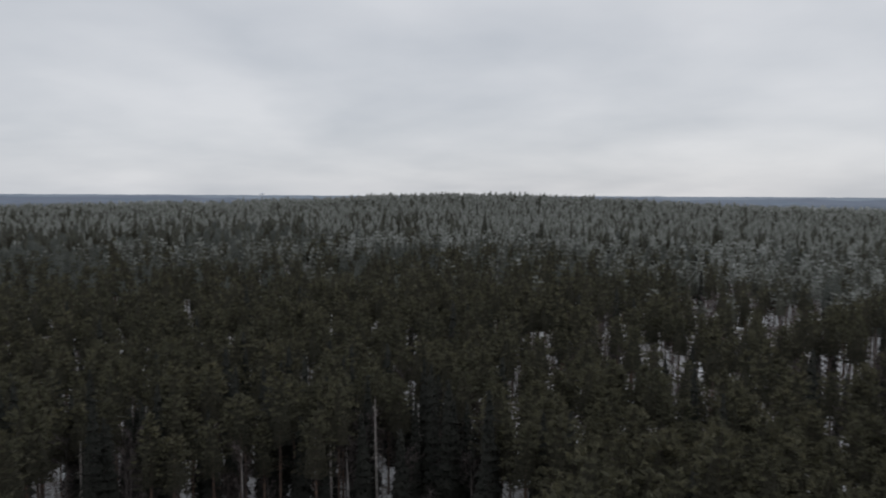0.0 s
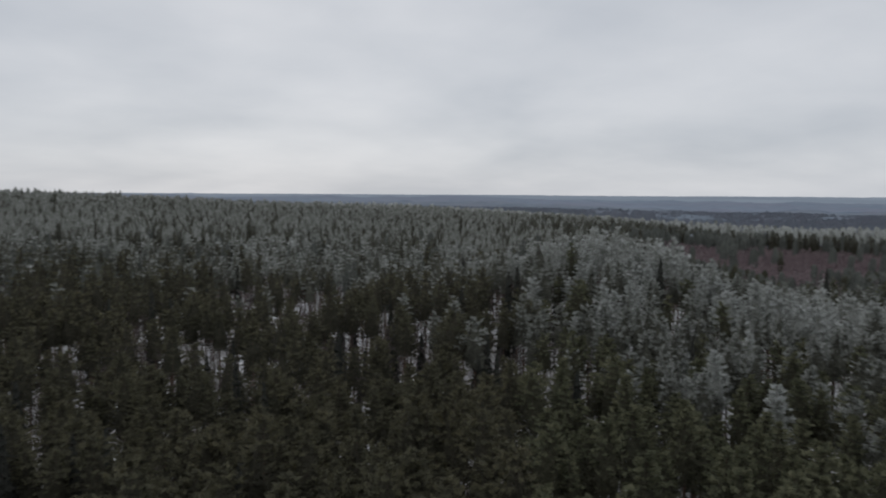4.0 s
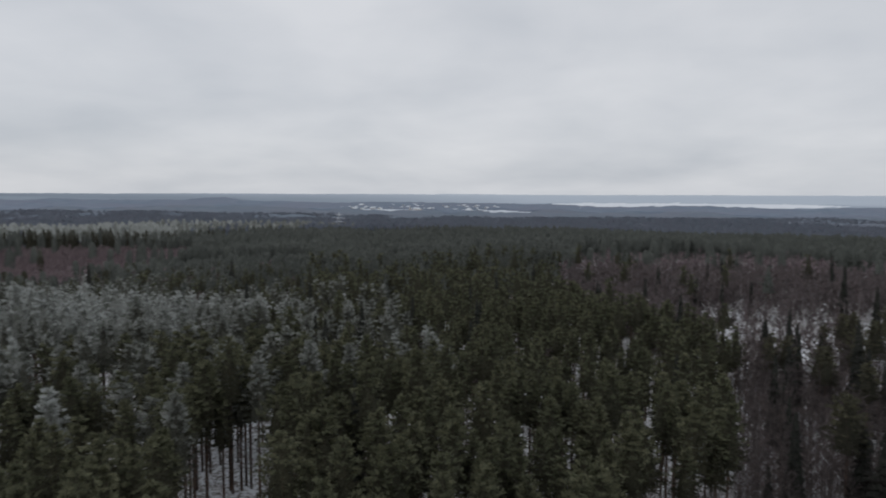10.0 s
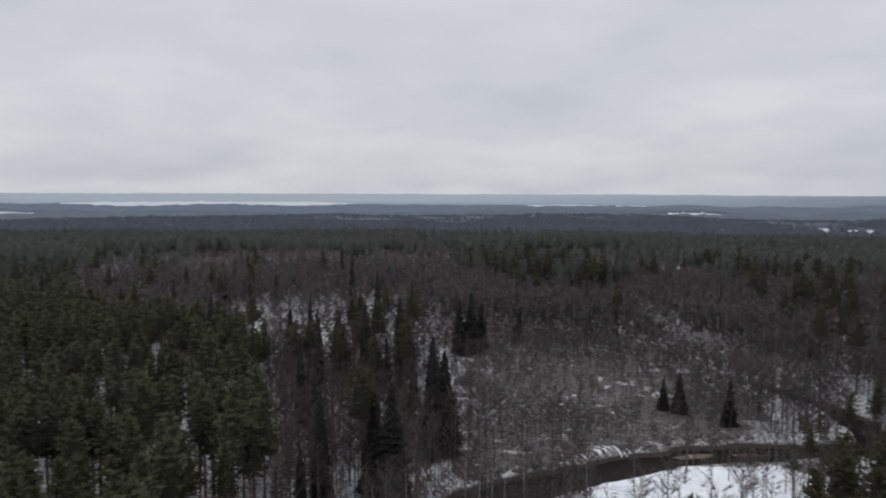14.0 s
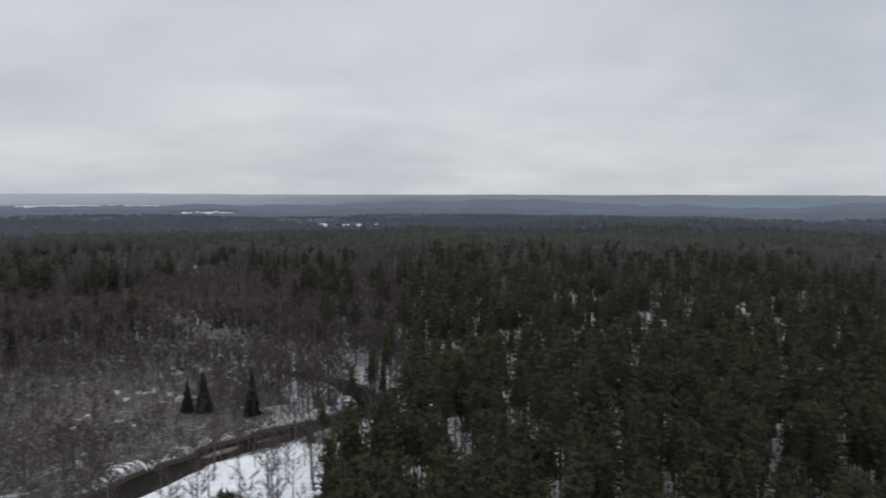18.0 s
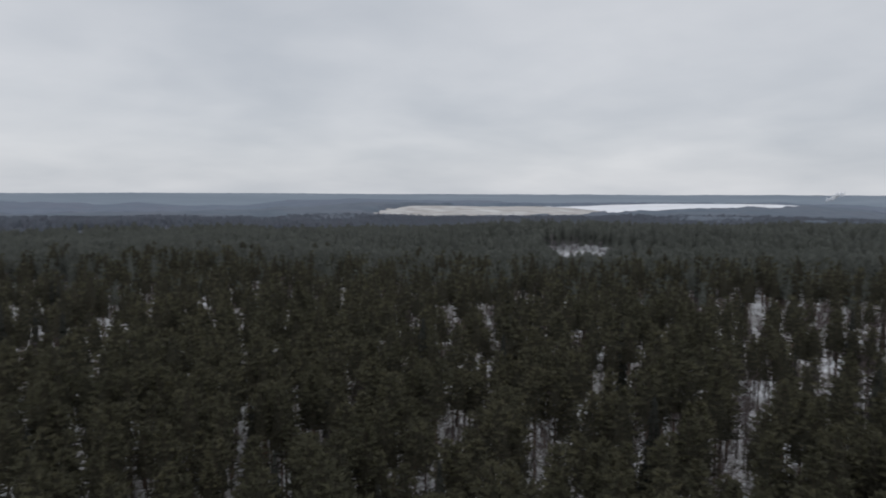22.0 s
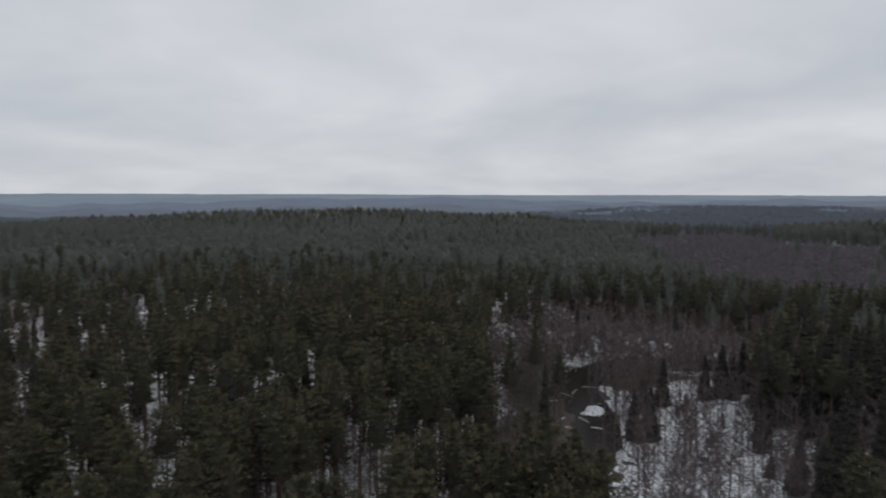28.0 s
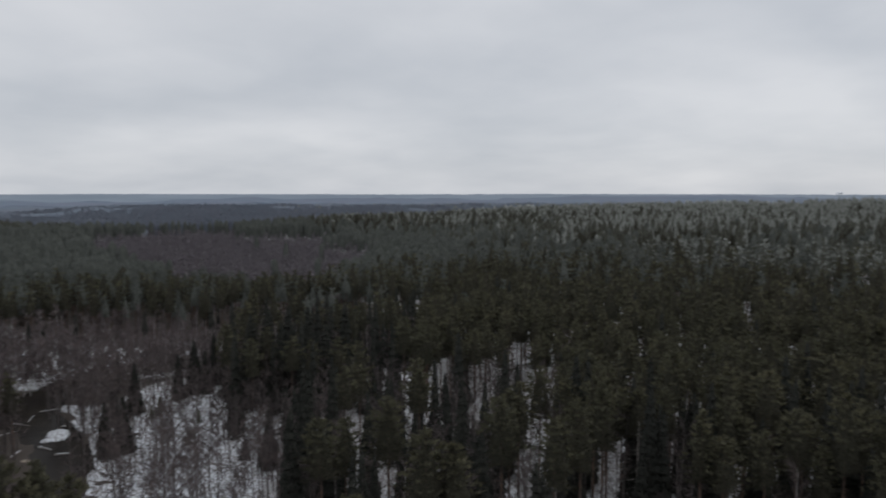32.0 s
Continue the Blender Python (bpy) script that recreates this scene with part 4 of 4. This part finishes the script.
# level 4 is the haze-coloured needles; beyond 880 m most pines take it
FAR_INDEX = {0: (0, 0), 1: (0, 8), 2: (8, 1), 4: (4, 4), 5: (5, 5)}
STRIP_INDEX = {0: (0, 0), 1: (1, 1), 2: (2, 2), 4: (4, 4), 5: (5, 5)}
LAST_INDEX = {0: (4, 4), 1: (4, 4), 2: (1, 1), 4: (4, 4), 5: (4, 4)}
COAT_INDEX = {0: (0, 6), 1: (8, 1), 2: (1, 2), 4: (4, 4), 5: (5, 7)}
for r0, r1, gap, pines, spruces, bares, shrubs in BANDS:
    x, y, r_ = scatter(r0, r1, gap, int(r0))
    kind = plant(x, y, r_)
    if r0 in (330, 480, 760):
        x2, y2, r_ = scatter(r0, min(r1, 940), 3.4 if r0 < 760 else 4.6, int(r0) + 1)
        a2, q2 = polar(x2, y2)
        k2 = thicket(a2, q2) | birch_hollow(a2, q2)
        x, y, kind = np.concatenate([x, x2[k2]]), np.concatenate([y, y2[k2]]), np.concatenate([kind, np.full(k2.sum(), SHRUB)])
    if 50 < r0 < 200:
        # brush grows closer than timber
        x2, y2, r_ = scatter(r0, r1, 2.1, int(r0) + 1)
        k2 = brush(x2, y2, r_)
        x, y, kind = np.concatenate([x, x2[k2 >= 0]]), np.concatenate([y, y2[k2 >= 0]]), np.concatenate([kind, k2[k2 >= 0]])
    z = land(x, y)
    forms = [pines, spruces, bares, [(s, None) for s in shrubs]]
    for k in range(4):
        sel = np.flatnonzero(kind == k)
        if not len(sel):
            continue
        px, py, pz = x[sel], y[sel], z[sel]
        n = len(sel)
        a, r = polar(px, py)
        tall = (r_.normal(1.0, 0.09, n) + 0.22 * (vnoise(px, py, 45, 14) - 0.5)).clip(0.62, 1.32)
        if r0 >= 330:
            tall = (r_.normal(1.0, 0.07, n) + 0.25 * (vnoise(px, py, 60, 14) - 0.5)).clip(0.7, 1.25)
        if k == SPRUCE:
            tall = r_.uniform(0.55, 1.3, n)
        if k == BARE:
            tall = r_.uniform(0.55, 1.15, n) * np.where((a > 128) & (a < 153) & (r < 205) & (r > 135), 0.62, 1)
            tall = tall * np.where((a > 54) & (a < 76) & (r > 370), 0.75, 1)
        if k == SHRUB:
            tall = r_.uniform(0.6, 1.4, n)
        if k == PINE:
            tall = tall * np.where((a > 56) & (a < 82) & (r > 195) & (r < 430), np.where((a > 60) & (a < 75), 0.66, 0.76), 1) 
        size = tall ** 0.6 * r_.uniform(0.9, 1.15, n)
        turn = r_.uniform(0, 6.28, n)
        pick = r_.integers(0, len(forms[k]), n)
        if k == PINE and 50 < r0 < 300:
            # the eastern stand is young; elsewhere old pines prevail
            young = (r_.random(n) < 0.15) | ((a > 46) & (a < 117) & (r_.random(n) < 0.85))
            size = np.where(young, 1.24, 1.10) * size
            pick = np.where(young, r_.integers(0, 4, n), r_.integers(4, 9, n))
        coat_tint = rime(px, py, pz, r_) if k == PINE else np.zeros(n, dtype=int)
        if k == PINE and r0 < 480:
            coat_tint = np.where((coat_tint == 0) & (a > 44) & (a < 117), 5, coat_tint)
        # with distance more pines take the haze-coloured needles
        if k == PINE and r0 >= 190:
            coat_tint = np.where(((coat_tint == 0) | (coat_tint == 5)) & (r_.random(n) < ramp01(r, 190, 400)), 4, coat_tint)
        if k == PINE and 330 <= r0 < 880:
            # rimed trees on the ridge are slender
            pick = np.where((coat_tint == 1) | (coat_tint == 2), r_.integers(0, 4, n), r_.integers(4, 9, n))
        if k in (BARE, SHRUB) and r0 >= 330:
            # greyer birches in the west
            coat_tint = (a > 180).astype(int)
        at_ = np.stack([px, py, pz], 1)
        alone = np.zeros(n, dtype=bool)
        if r0 == 54 and k != SHRUB:
            want = {PINE: (r < 77) | ((a > 50) & (a < 100) & (r < 112)), SPRUCE: r > 0, BARE: r > 0}[k]
            key = ("pine", "spruce", "bare")[k]
            order = np.argsort(r + 1000 * ~want)[:LIMIT]
            alone[order[want[order]]] = True
            for i in np.flatnonzero(alone):
                if k == PINE:
                    single_tree("pine", "pine_tree", PINE_LABEL[coat_tint[i]], *PINE_MESHES[coat_tint[i]][pick[i]], at_[i], size[i], tall[i], turn[i])
                elif k == SPRUCE:
                    single_tree("spruce", "spruce_tree", "dark spruce with drooping boughs", *SPRUCE_MESHES[pick[i]], at_[i], size[i], tall[i], turn[i])
                else:
                    pale = pick[i] in (1, 3)
                    single_tree("bare", "birch_tree" if pale else "alder_tree", "leafless birch with a pale trunk" if pale else "leafless grey alder with fine twigs",
                                *BARE_MESHES[pick[i]], at_[i], size[i], tall[i], turn[i])
        tris, index, lit = [], [], []
        for f, form in enumerate(forms[k]):
            crown, trunk, inner = (*form, np.ones(len(form[0]), dtype=bool))[:3] if isinstance(form, tuple) else (form, None, np.ones(len(form), dtype=bool))
            for level in (0, 1, 2, 4, 5):
                q = (pick == f) & (coat_tint == level) & ~alone
                if not q.any():
                    continue
                c = place(crown, at_[q], size[q], tall[q], turn[q])
                tris.append(c)
                lit.append(spun(soft_facing(crown, up=0.5 if r0 < 880 else 1.6), turn[q]))
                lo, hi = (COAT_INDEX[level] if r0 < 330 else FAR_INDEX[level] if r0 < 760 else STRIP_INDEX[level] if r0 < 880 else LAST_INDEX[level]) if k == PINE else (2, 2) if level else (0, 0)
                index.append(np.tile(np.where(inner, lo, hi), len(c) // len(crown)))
                if trunk is not None:
                    c = place(trunk, at_[q], size[q], tall[q], turn[q])
                    tris.append(c)
                    lit.append(facing(c))
                    index.append(np.full(len(c), 3 if k == PINE else 1))
        if not tris:
            continue
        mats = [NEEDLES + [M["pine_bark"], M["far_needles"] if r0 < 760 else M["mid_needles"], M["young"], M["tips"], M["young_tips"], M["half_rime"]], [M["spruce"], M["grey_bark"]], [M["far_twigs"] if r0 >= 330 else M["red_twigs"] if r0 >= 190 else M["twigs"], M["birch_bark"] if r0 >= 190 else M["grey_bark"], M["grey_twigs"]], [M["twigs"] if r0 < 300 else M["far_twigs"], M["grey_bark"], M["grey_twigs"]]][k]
        wood = new(NAMES[k], triangles(NAMES[k], np.concatenate(tris), mats, np.concatenate(index), np.concatenate(lit)))
        tagged(wood, WORDS[k], "forest" if k < 3 else "scrub", kind="stuff")

# ---- far woods: a closed canopy with ragged tops, hills and ridges to the horizon ----
def canopy(name, r0, r1, steps, sectors, lift_, mat, label, bumps):
    rr = np.geomspace(r0, r1, steps)
    def h(x, y, a, r):
        bare = open_ground(a, r)
        top = lift_ + bumps * (vnoise(x, y, 14, 6) + vnoise(x, y, 60, 8) - 1.0)
        return land(x, y) + np.where(bare, -3.0, top)

    co_, faces_ = ring_sheet(rr, sectors, h, 0.06)
    # the edge of the wood comes down to the ground
    co_[:sectors, 2] -= lift_ + 1
    ob = new(name, sheet(name, co_.tolist(), faces_.tolist(), mat))
    return tagged(ob, label, "forest", kind="stuff")


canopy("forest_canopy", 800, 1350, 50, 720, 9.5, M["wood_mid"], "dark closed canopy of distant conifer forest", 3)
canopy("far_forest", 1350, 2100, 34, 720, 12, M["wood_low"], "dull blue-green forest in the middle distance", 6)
canopy("far_forest", 2100, 3100, 34, 720, 12, M["wood_far"], "blue-grey haze-toned forest far away", 6)
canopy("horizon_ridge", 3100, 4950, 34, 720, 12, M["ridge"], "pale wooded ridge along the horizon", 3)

def patch(name, mat, label, category, lift_=1.5, slant=0.0):
    """The floor of an open place, raised to fit the camera's view; the woods round it give it its outline."""
    a0, a1, r0, r1, step = OPEN[name]
    A, S = np.meshgrid(np.linspace(a0 - 0.3, a1 + 0.3, 61), np.linspace(-0.12, 1.12, 24), indexing="ij")
    A = A + slant * (1 - S) * (1 - (A - a0) / (a1 - a0))
    near, far = r0 + 0.5 * step * (A - a0), r1 + step * (A - a0)
    x, y = xy(A, near + (far - near) * S)
    z = land(x, y) + lift_
    i, j = np.meshgrid(np.arange(60), np.arange(23), indexing="ij")
    f = np.stack([i * 24 + j, (i + 1) * 24 + j, (i + 1) * 24 + j + 1, i * 24 + j + 1], -1).reshape(-1, 4)
    ob = new(name, sheet(name, np.stack([x, y, z], -1).reshape(-1, 3).tolist(), f.tolist(), mat))
    return tagged(ob, label, category, kind="structure")


patch("quarry_floor", M["quarry"], "pale sandy quarry floor with thin snow", "quarry", 3)
patch("snow_field", M["field"], "wide white snow field beyond the forest", "field", 4, 9.0)
patch("frozen_lake", M["ice"], "pale frozen lake near the horizon", "lake", 9)
patch("frozen_bay", M["ice"], "pale frozen lake bay near the horizon", "lake", 8)
patch("far_meadow", M["field"], "narrow snow-covered meadow in distant forest", "field", 6)
patch("river_meadow", M["field"], "snow-covered meadow among distant trees", "field", 3)
patch("village_green", M["pale"], "snowy open ground before a village", "field", 9)


# ---- open snow by the river ----
def snow_patch(name, a0, a1, r0, r1, label, worn=0.2, mat=None, past=False):
    """Deep clean snow that follows the ground and ends raggedly at the bank."""
    na, nr = int((a1 - a0) * 5), int((r1 - r0) / 0.8)
    A, R = np.meshgrid(np.linspace(a0, a1, na), np.linspace(r0, r1, nr), indexing="ij")
    x, y = xy(A, R)
    d = to_river(x, y)
    rim = np.minimum.reduce([A - a0, a1 - A]) * np.radians(1) * R
    rim = np.minimum(rim, np.minimum(R - r0, r1 - R))
    deep = np.minimum.reduce([0.4 * (d - 6.9), 0.25 * (rim - 3 + 9 * (vnoise(x, y, 5, 3) - 0.45)), 5 * (0.45 * vnoise(x, y, 7, 21) + 0.55 * vnoise(x, y, 1.7, 23) - worn - 0.1)])
    z = land(x, y) - 0.3 + 0.62 * ramp01(deep, -0.5, 0.7) + 0.06 * vnoise(x, y, 3, 5)
    ok = (d > 5.5) & (deep > -0.6)
    if past:
        # only the far bank
        ok &= R > np.interp(A, (129, 135.8, 140.5, 145, 151, 157.3), (104, 115, 122, 129, 140.5, 149.8))
    i, j = np.meshgrid(np.arange(na - 1), np.arange(nr - 1), indexing="ij")
    f = np.stack([i * nr + j, (i + 1) * nr + j, (i + 1) * nr + j + 1, i * nr + j + 1], -1).reshape(-1, 4)
    f = f[ok.ravel()[f].all(1)]
    ob = new(name, sheet(name, np.stack([x, y, z], -1).reshape(-1, 3).tolist(), f.tolist(), mat or M["snow"]))
    return tagged(ob, label, "snow", kind="structure")


snow_patch("snow_bank", 141, 161, 92, 138, "clean white snow on the inner river bank", 0.02)
snow_patch("snow_clearing", 286.4, 303.5, 104, 192, "white twig-strewn snow in an open clearing by the river", 0.13, M["twiggy"])
snow_patch("snow_glade", 283, 299, 212, 256, "snow under birches by the river bend", 0.25, M["twiggy"])
snow_patch("snow_glade", 216.5, 226.5, 385, 545, "snow-covered glade in the pine forest", 0.15, M["twiggy"])
snow_patch("snow_glade", 157.5, 167, 160, 330, "snow among birches at the edge of the pines", 0.26, M["twiggy"])
snow_patch("snow_glade", 70.5, 80, 90, 150, "snow showing between pine trunks", 0.12, M["twiggy"])
snow_patch("snow_slope", 131, 156, 110, 226, "snowy valley slope with scrub growing through", 0.2, M["brushy"], True)
snow_patch("snow_strip", 113, 131, 220, 241, "strip of snow along a forest path", 0.33, M["twiggy"])


def height_at(a, r):
    px, py = xy(a, r)
    return float(px), float(py), float(land(np.array([px]), np.array([py]))[0])


# ---- lone trees that stand out: bearing, distance, height ----
LONE_SPRUCES = [(129.4, 127, 23), (130.4, 129, 20), (126.0, 108, 20), (124.6, 112, 17), (131.6, 188, 15), (132.6, 190, 17), (133.4, 193, 13), (117.8, 180, 16),
                (119.5, 150, 17), (121.8, 168, 14), (148.1, 162, 7.5), (149.3, 161, 9.5), (153.0, 157, 10), (112.8, 246, 15), (142.2, 219, 8),
                (136.5, 203, 9), (289.7, 146, 11), (291.0, 148, 11.5), (291.9, 171, 12), (290.4, 168, 10), (295.0, 174, 11), (296.2, 176, 13), (297.0, 174, 10.5), (297.7, 180, 13),
                (299.9, 133, 4.8), (301.8, 127, 10), (299.0, 165, 19), (300.5, 160, 21), (302.0, 168, 20), (303.4, 158, 22), (305.0, 166, 21), (306.4, 155, 19), (308.0, 163, 22)]
for k, (a, r, h) in enumerate(LONE_SPRUCES):
    single_tree("spruce", "spruce_tree", "dark spruce spire standing in the snowy valley" if h < 14 else "tall dark spruce with drooping boughs", *SPRUCE_MESHES[k % 4],
                height_at(a, r), 1.55 * (h / 17) ** 0.75, h / 17, k * 1.3)
for k, (a, r, h) in enumerate([(338.5, 90, 16), (338.8, 101, 18), (338.3, 112, 17), (338.7, 122, 18), (284.8, 73, 17), (286.0, 76, 18), (286.9, 80, 17), (287.3, 73, 16), (285.5, 84, 18), (284.2, 81, 19)]):
    single_tree("pine", "pine_tree", PINE_LABEL[0], *PINE_MESHES[0][4 + k % 5], height_at(a, r), 1.1, h / 17, k * 1.7)
LONE_PINES = [(293.6, 152, 8.5), (293.0, 156, 6), (296.4, 149, 6), (162.6, 150, 15), (163.8, 156, 17), (161.0, 146, 12), (164.2, 172, 16), (154.6, 127, 6.5), (157.6, 122, 9), (158.6, 128, 11), (158.3, 150, 10), (159.2, 147, 8)]
for k, (a, r, h) in enumerate(LONE_PINES):
    single_tree("pine", "pine_tree", "young green pine on snow by the river", *PINE_MESHES[5][k % 4], height_at(a, r), 0.95 * (h / 17) ** 0.8, h / 17, k * 2.1)


def snag(a, r, h, seed):
    """A dead spruce: a pale pole with broken branch stubs."""
    g = np.random.default_rng(seed)
    ob = new("dead_tree")
    ob.matrix_world = pose(*height_at(a, r), g.normal(0, 1.5), g.normal(0, 1.5), 0)
    tagged(ob, "dead pale standing tree with broken branches", "dead tree")
    trunk = part("trunk", triangles("snag_trunk", tube([(0, 0, -0.6), (0, 0, h * 0.6), (0.1, 0, h)], [0.2, 0.13, 0.03], 6), [M["dead"]]), ob)
    n = 34
    z, th = g.uniform(0.25, 0.97, n) * h, g.uniform(0, 6.28, n)
    root = np.stack([0 * th, 0 * th, z], 1)
    b = blades(root, np.stack([np.cos(th), np.sin(th), g.normal(-0.25, 0.2, n)], 1), (1.05 - z / h) * 2.4 + 0.3, np.full(n, 0.09), g)
    tagged(part("branch_stubs", triangles("snag_stubs", b, [M["dead"]]), ob), kind="stuff")
    return ob


for k, (a, r, h) in enumerate(SNAGS):
    snag(a, r, h, 300 + k)


def log(a, r, length, turn, thick, seed, lift_=0.12):
    """A fallen trunk with snow along its top."""
    g = np.random.default_rng(seed)
    ob = new("fallen_log")
    x, y, z = height_at(a, r)
    ob.matrix_world = pose(x, y, max(z, -1.2) + lift_, 0, 0, turn)
    tagged(ob, "fallen dead trunk dusted with snow", "log", group="fallen logs")
    body = tube([(0, 0, -length / 2), (0.1, 0, 0), (0, 0, length / 2)], [thick, thick * 0.8, thick * 0.4], 6)[..., [2, 0, 1]]
    part("trunk", triangles("log_trunk", body, [M["dead"]]), ob)
    snow_ = tube([(0, 0, -length * 0.45), (0.1, 0, 0), (0, 0, length * 0.42)], [thick * 0.7, thick * 0.62, thick * 0.25], 5)[..., [2, 0, 1]] + np.array([0, 0, thick * 0.5])
    part("snow_cap", triangles("log_snow", snow_, [M["twiggy"]]), ob, "thin snow along the top")
    return ob


LOGS = [(284.2, 178, 6, 30, 0.16), (285.0, 181, 5, 150, 0.14), (286.3, 186, 5, 75, 0.14), (283.6, 172, 4, 100, 0.13), (285.8, 158, 4, 20, 0.25), (286.9, 153, 3, 60, 0.2),
        (284.0, 157, 4, 140, 0.22), (291.5, 128, 8, 10, 0.16), (293.2, 124, 9, 35, 0.15), (295.1, 121, 7, 160, 0.15), (296.8, 126, 10, 15, 0.16), (298.3, 120, 8, 25, 0.15),
        (292.4, 119, 6, 120, 0.14), (74.3, 117, 6, 100, 0.14), (148.5, 121, 7, 40, 0.13), (151.3, 119, 6, 10, 0.13),
        (140.4, 140, 6, 20, 0.16), (136.6, 218, 7, 80, 0.2), (152.8, 160, 8, 30, 0.16)]
for k, (a, r, n, turn, w) in enumerate(LOGS):
    log(a, r, n, turn, w, 500 + k)


def shoal(name, a, r, long, wide, turn, mat, label, category, top=0.25):
    """A low uneven bank that shows above the water."""
    g = np.random.default_rng(int(a * 10))
    px, py = xy(a, r)
    co_ = [(0, 0, top)]
    for ring, f in ((1, 0.6), (2, 1.0)):
        for k in range(16):
            t = k * 6.283 / 16
            q = f * g.uniform(0.75, 1.15)
            co_.append((math.cos(t) * long * q, math.sin(t) * wide * q, top * (0.8 if ring == 1 else -1.2) + g.uniform(-0.05, 0.05)))
    f_ = [(0, 1 + k, 1 + (k + 1) % 16) for k in range(16)] + [(1 + k, 17 + k, 17 + (k + 1) % 16, 1 + (k + 1) % 16) for k in range(16)]
    ob = new(name, sheet(name, co_, f_, mat))
    ob.matrix_world = pose(px, py, -1.1, 0, 0, turn)
    return tagged(ob, label, category)


shoal("sand_bar", 150.6, 141.6, 5.5, 1.3, 62, M["sand"], "brown sand bar with thin ice in the river", "sand bar")
shoal("sand_bar", 154.3, 146.4, 3.5, 0.9, 50, M["sand"], "brown sand bar with thin ice in the river", "sand bar", 0.12)
shoal("river_island", 285.9, 163, 1.8, 1.2, 100, M["twiggy"], "small snowy island of driftwood in the river", "island", 0.4)
shoal("river_island", 286.7, 166, 5.5, 2.8, 165, M["twiggy"], "small snowy island of driftwood in the river", "island", 0.5)
shoal("river_island", 284.5, 152, 1.6, 1.0, 10, M["sand"], "small islet of dead grass in the river", "island", 0.3)

# ---- far things ----
def house(a, r, turn, long, wide, tall, seed):
    x, y, z = height_at(a, r)
    ob = new("house")
    ob.matrix_world = pose(x, y, z + (5.5 if a < 100 else 2.2), 0, 0, turn)
    tagged(ob, "small far-off village house with a snowy gable roof", "house", group="village houses")
    l, w = long / 2, wide / 2
    top = tall + wide * 0.42
    part("wall", sheet("house_wall", [(-l, -w, -6), (l, -w, -6), (l, w, -6), (-l, w, -6), (-l, -w, tall), (l, -w, tall), (l, w, tall), (-l, w, tall), (-l, 0, top), (l, 0, top)],
                       [(0, 1, 5, 4), (2, 3, 7, 6), (1, 2, 6, 9, 5), (3, 0, 4, 8, 7)], M["wall"], False), ob)
    e = 0.6
    part("roof", sheet("house_roof", [(-l - e, -w - e, tall - 0.3), (l + e, -w - e, tall - 0.3), (l + e, 0, top + 0.3), (-l - e, 0, top + 0.3), (l + e, w + e, tall - 0.3), (-l - e, w + e, tall - 0.3),
                                      (-l - e, 0, top), (l + e, 0, top)], [(0, 1, 2, 3), (3, 2, 4, 5), (0, 6, 7, 1), (6, 5, 4, 7)], M["ice"], False), ob, "snow-covered gable roof")
    return ob


hr = np.random.default_rng(77)
for k in range(52):
    house(hr.uniform(84.5, 97.5), hr.uniform(2290, 2620) if k > 14 else hr.uniform(2150, 2260), hr.uniform(0, 180), hr.uniform(9, 16), hr.uniform(7, 10), hr.uniform(4, 8), k)
for a, r in ((160.6, 1215), (161.6, 1230), (163.0, 1240), (158.8, 1225), (149.2, 1990), (150.6, 2010)):
    house(a, r, a * 7, 12, 8, 5, 0)


def pylon(a, r, h):
    """A tapering lattice mast with cross arms."""
    ob = new("pylon")
    ob.matrix_world = pose(*height_at(a, r), 0, 0, -a)
    tagged(ob, "grey steel lattice pylon above distant forest", "pylon")
    half = lambda z: 2.6 * (1 - z / h) + 0.5
    for sx in (-1, 1):
        for sy in (-1, 1):
            part("leg", triangles("pylon_leg", tube([(sx * half(0), sy * half(0), -1), (sx * half(h), sy * half(h), h)], [0.3, 0.22], 4), [M["steel"]]), ob)
    for k in range(7):
        z0, z1 = h * k / 7, h * (k + 1) / 7
        for sy in (-1, 1):
            for d in (-1, 1):
                part("brace", triangles("pylon_brace", tube([(-d * half(z0), sy * half(z0), z0), (d * half(z1), sy * half(z1), z1)], [0.16, 0.16], 4), [M["steel"]]), ob)
    for z, w in ((h * 0.62, 6), (h * 0.76, 7), (h * 0.9, 5)):
        part("cross_arm", triangles("pylon_arm", tube([(0, 0, -w), (0, 0, 0), (0, 0, w)], [0.12, 0.5, 0.12], 4)[..., [2, 0, 1]] + np.array([0, 0, z]), [M["steel"]]), ob)
    return ob


pylon(84.3, 880, 31)


def plume(a, r, z0, size, seed):
    """A drift of white chimney smoke."""
    g = np.random.default_rng(seed)
    bm = bmesh.new()
    for k in range(16):
        s = k / 15
        m = Matrix.Translation((size * (1.6 * s + g.normal(0, 0.12)), g.normal(0, 0.15) * size, size * (0.9 * s ** 0.7 + g.normal(0, 0.08)))) @ Matrix.Diagonal((*(size * (0.10 + 0.22 * s) * g.uniform(0.7, 1.2, 3)), 1))
        bmesh.ops.create_icosphere(bm, subdivisions=2, radius=1, matrix=m)
    me = bpy.data.meshes.new("smoke_plume")
    bm.to_mesh(me)
    bm.free()
    me.materials.append(M["smoke"])
    me.polygons.foreach_set("use_smooth", [True] * len(me.polygons))
    ob = new("smoke_plume", me)
    x, y, z = height_at(a, r)
    ob.matrix_world = pose(x, y, z + z0, 0, 0, -a)
    return tagged(ob, "thin white smoke drifting up from a chimney", "smoke", kind="stuff")


plume(239.6, 3600, 12, 40, 1)
plume(345.2, 3800, 8, 20, 2)
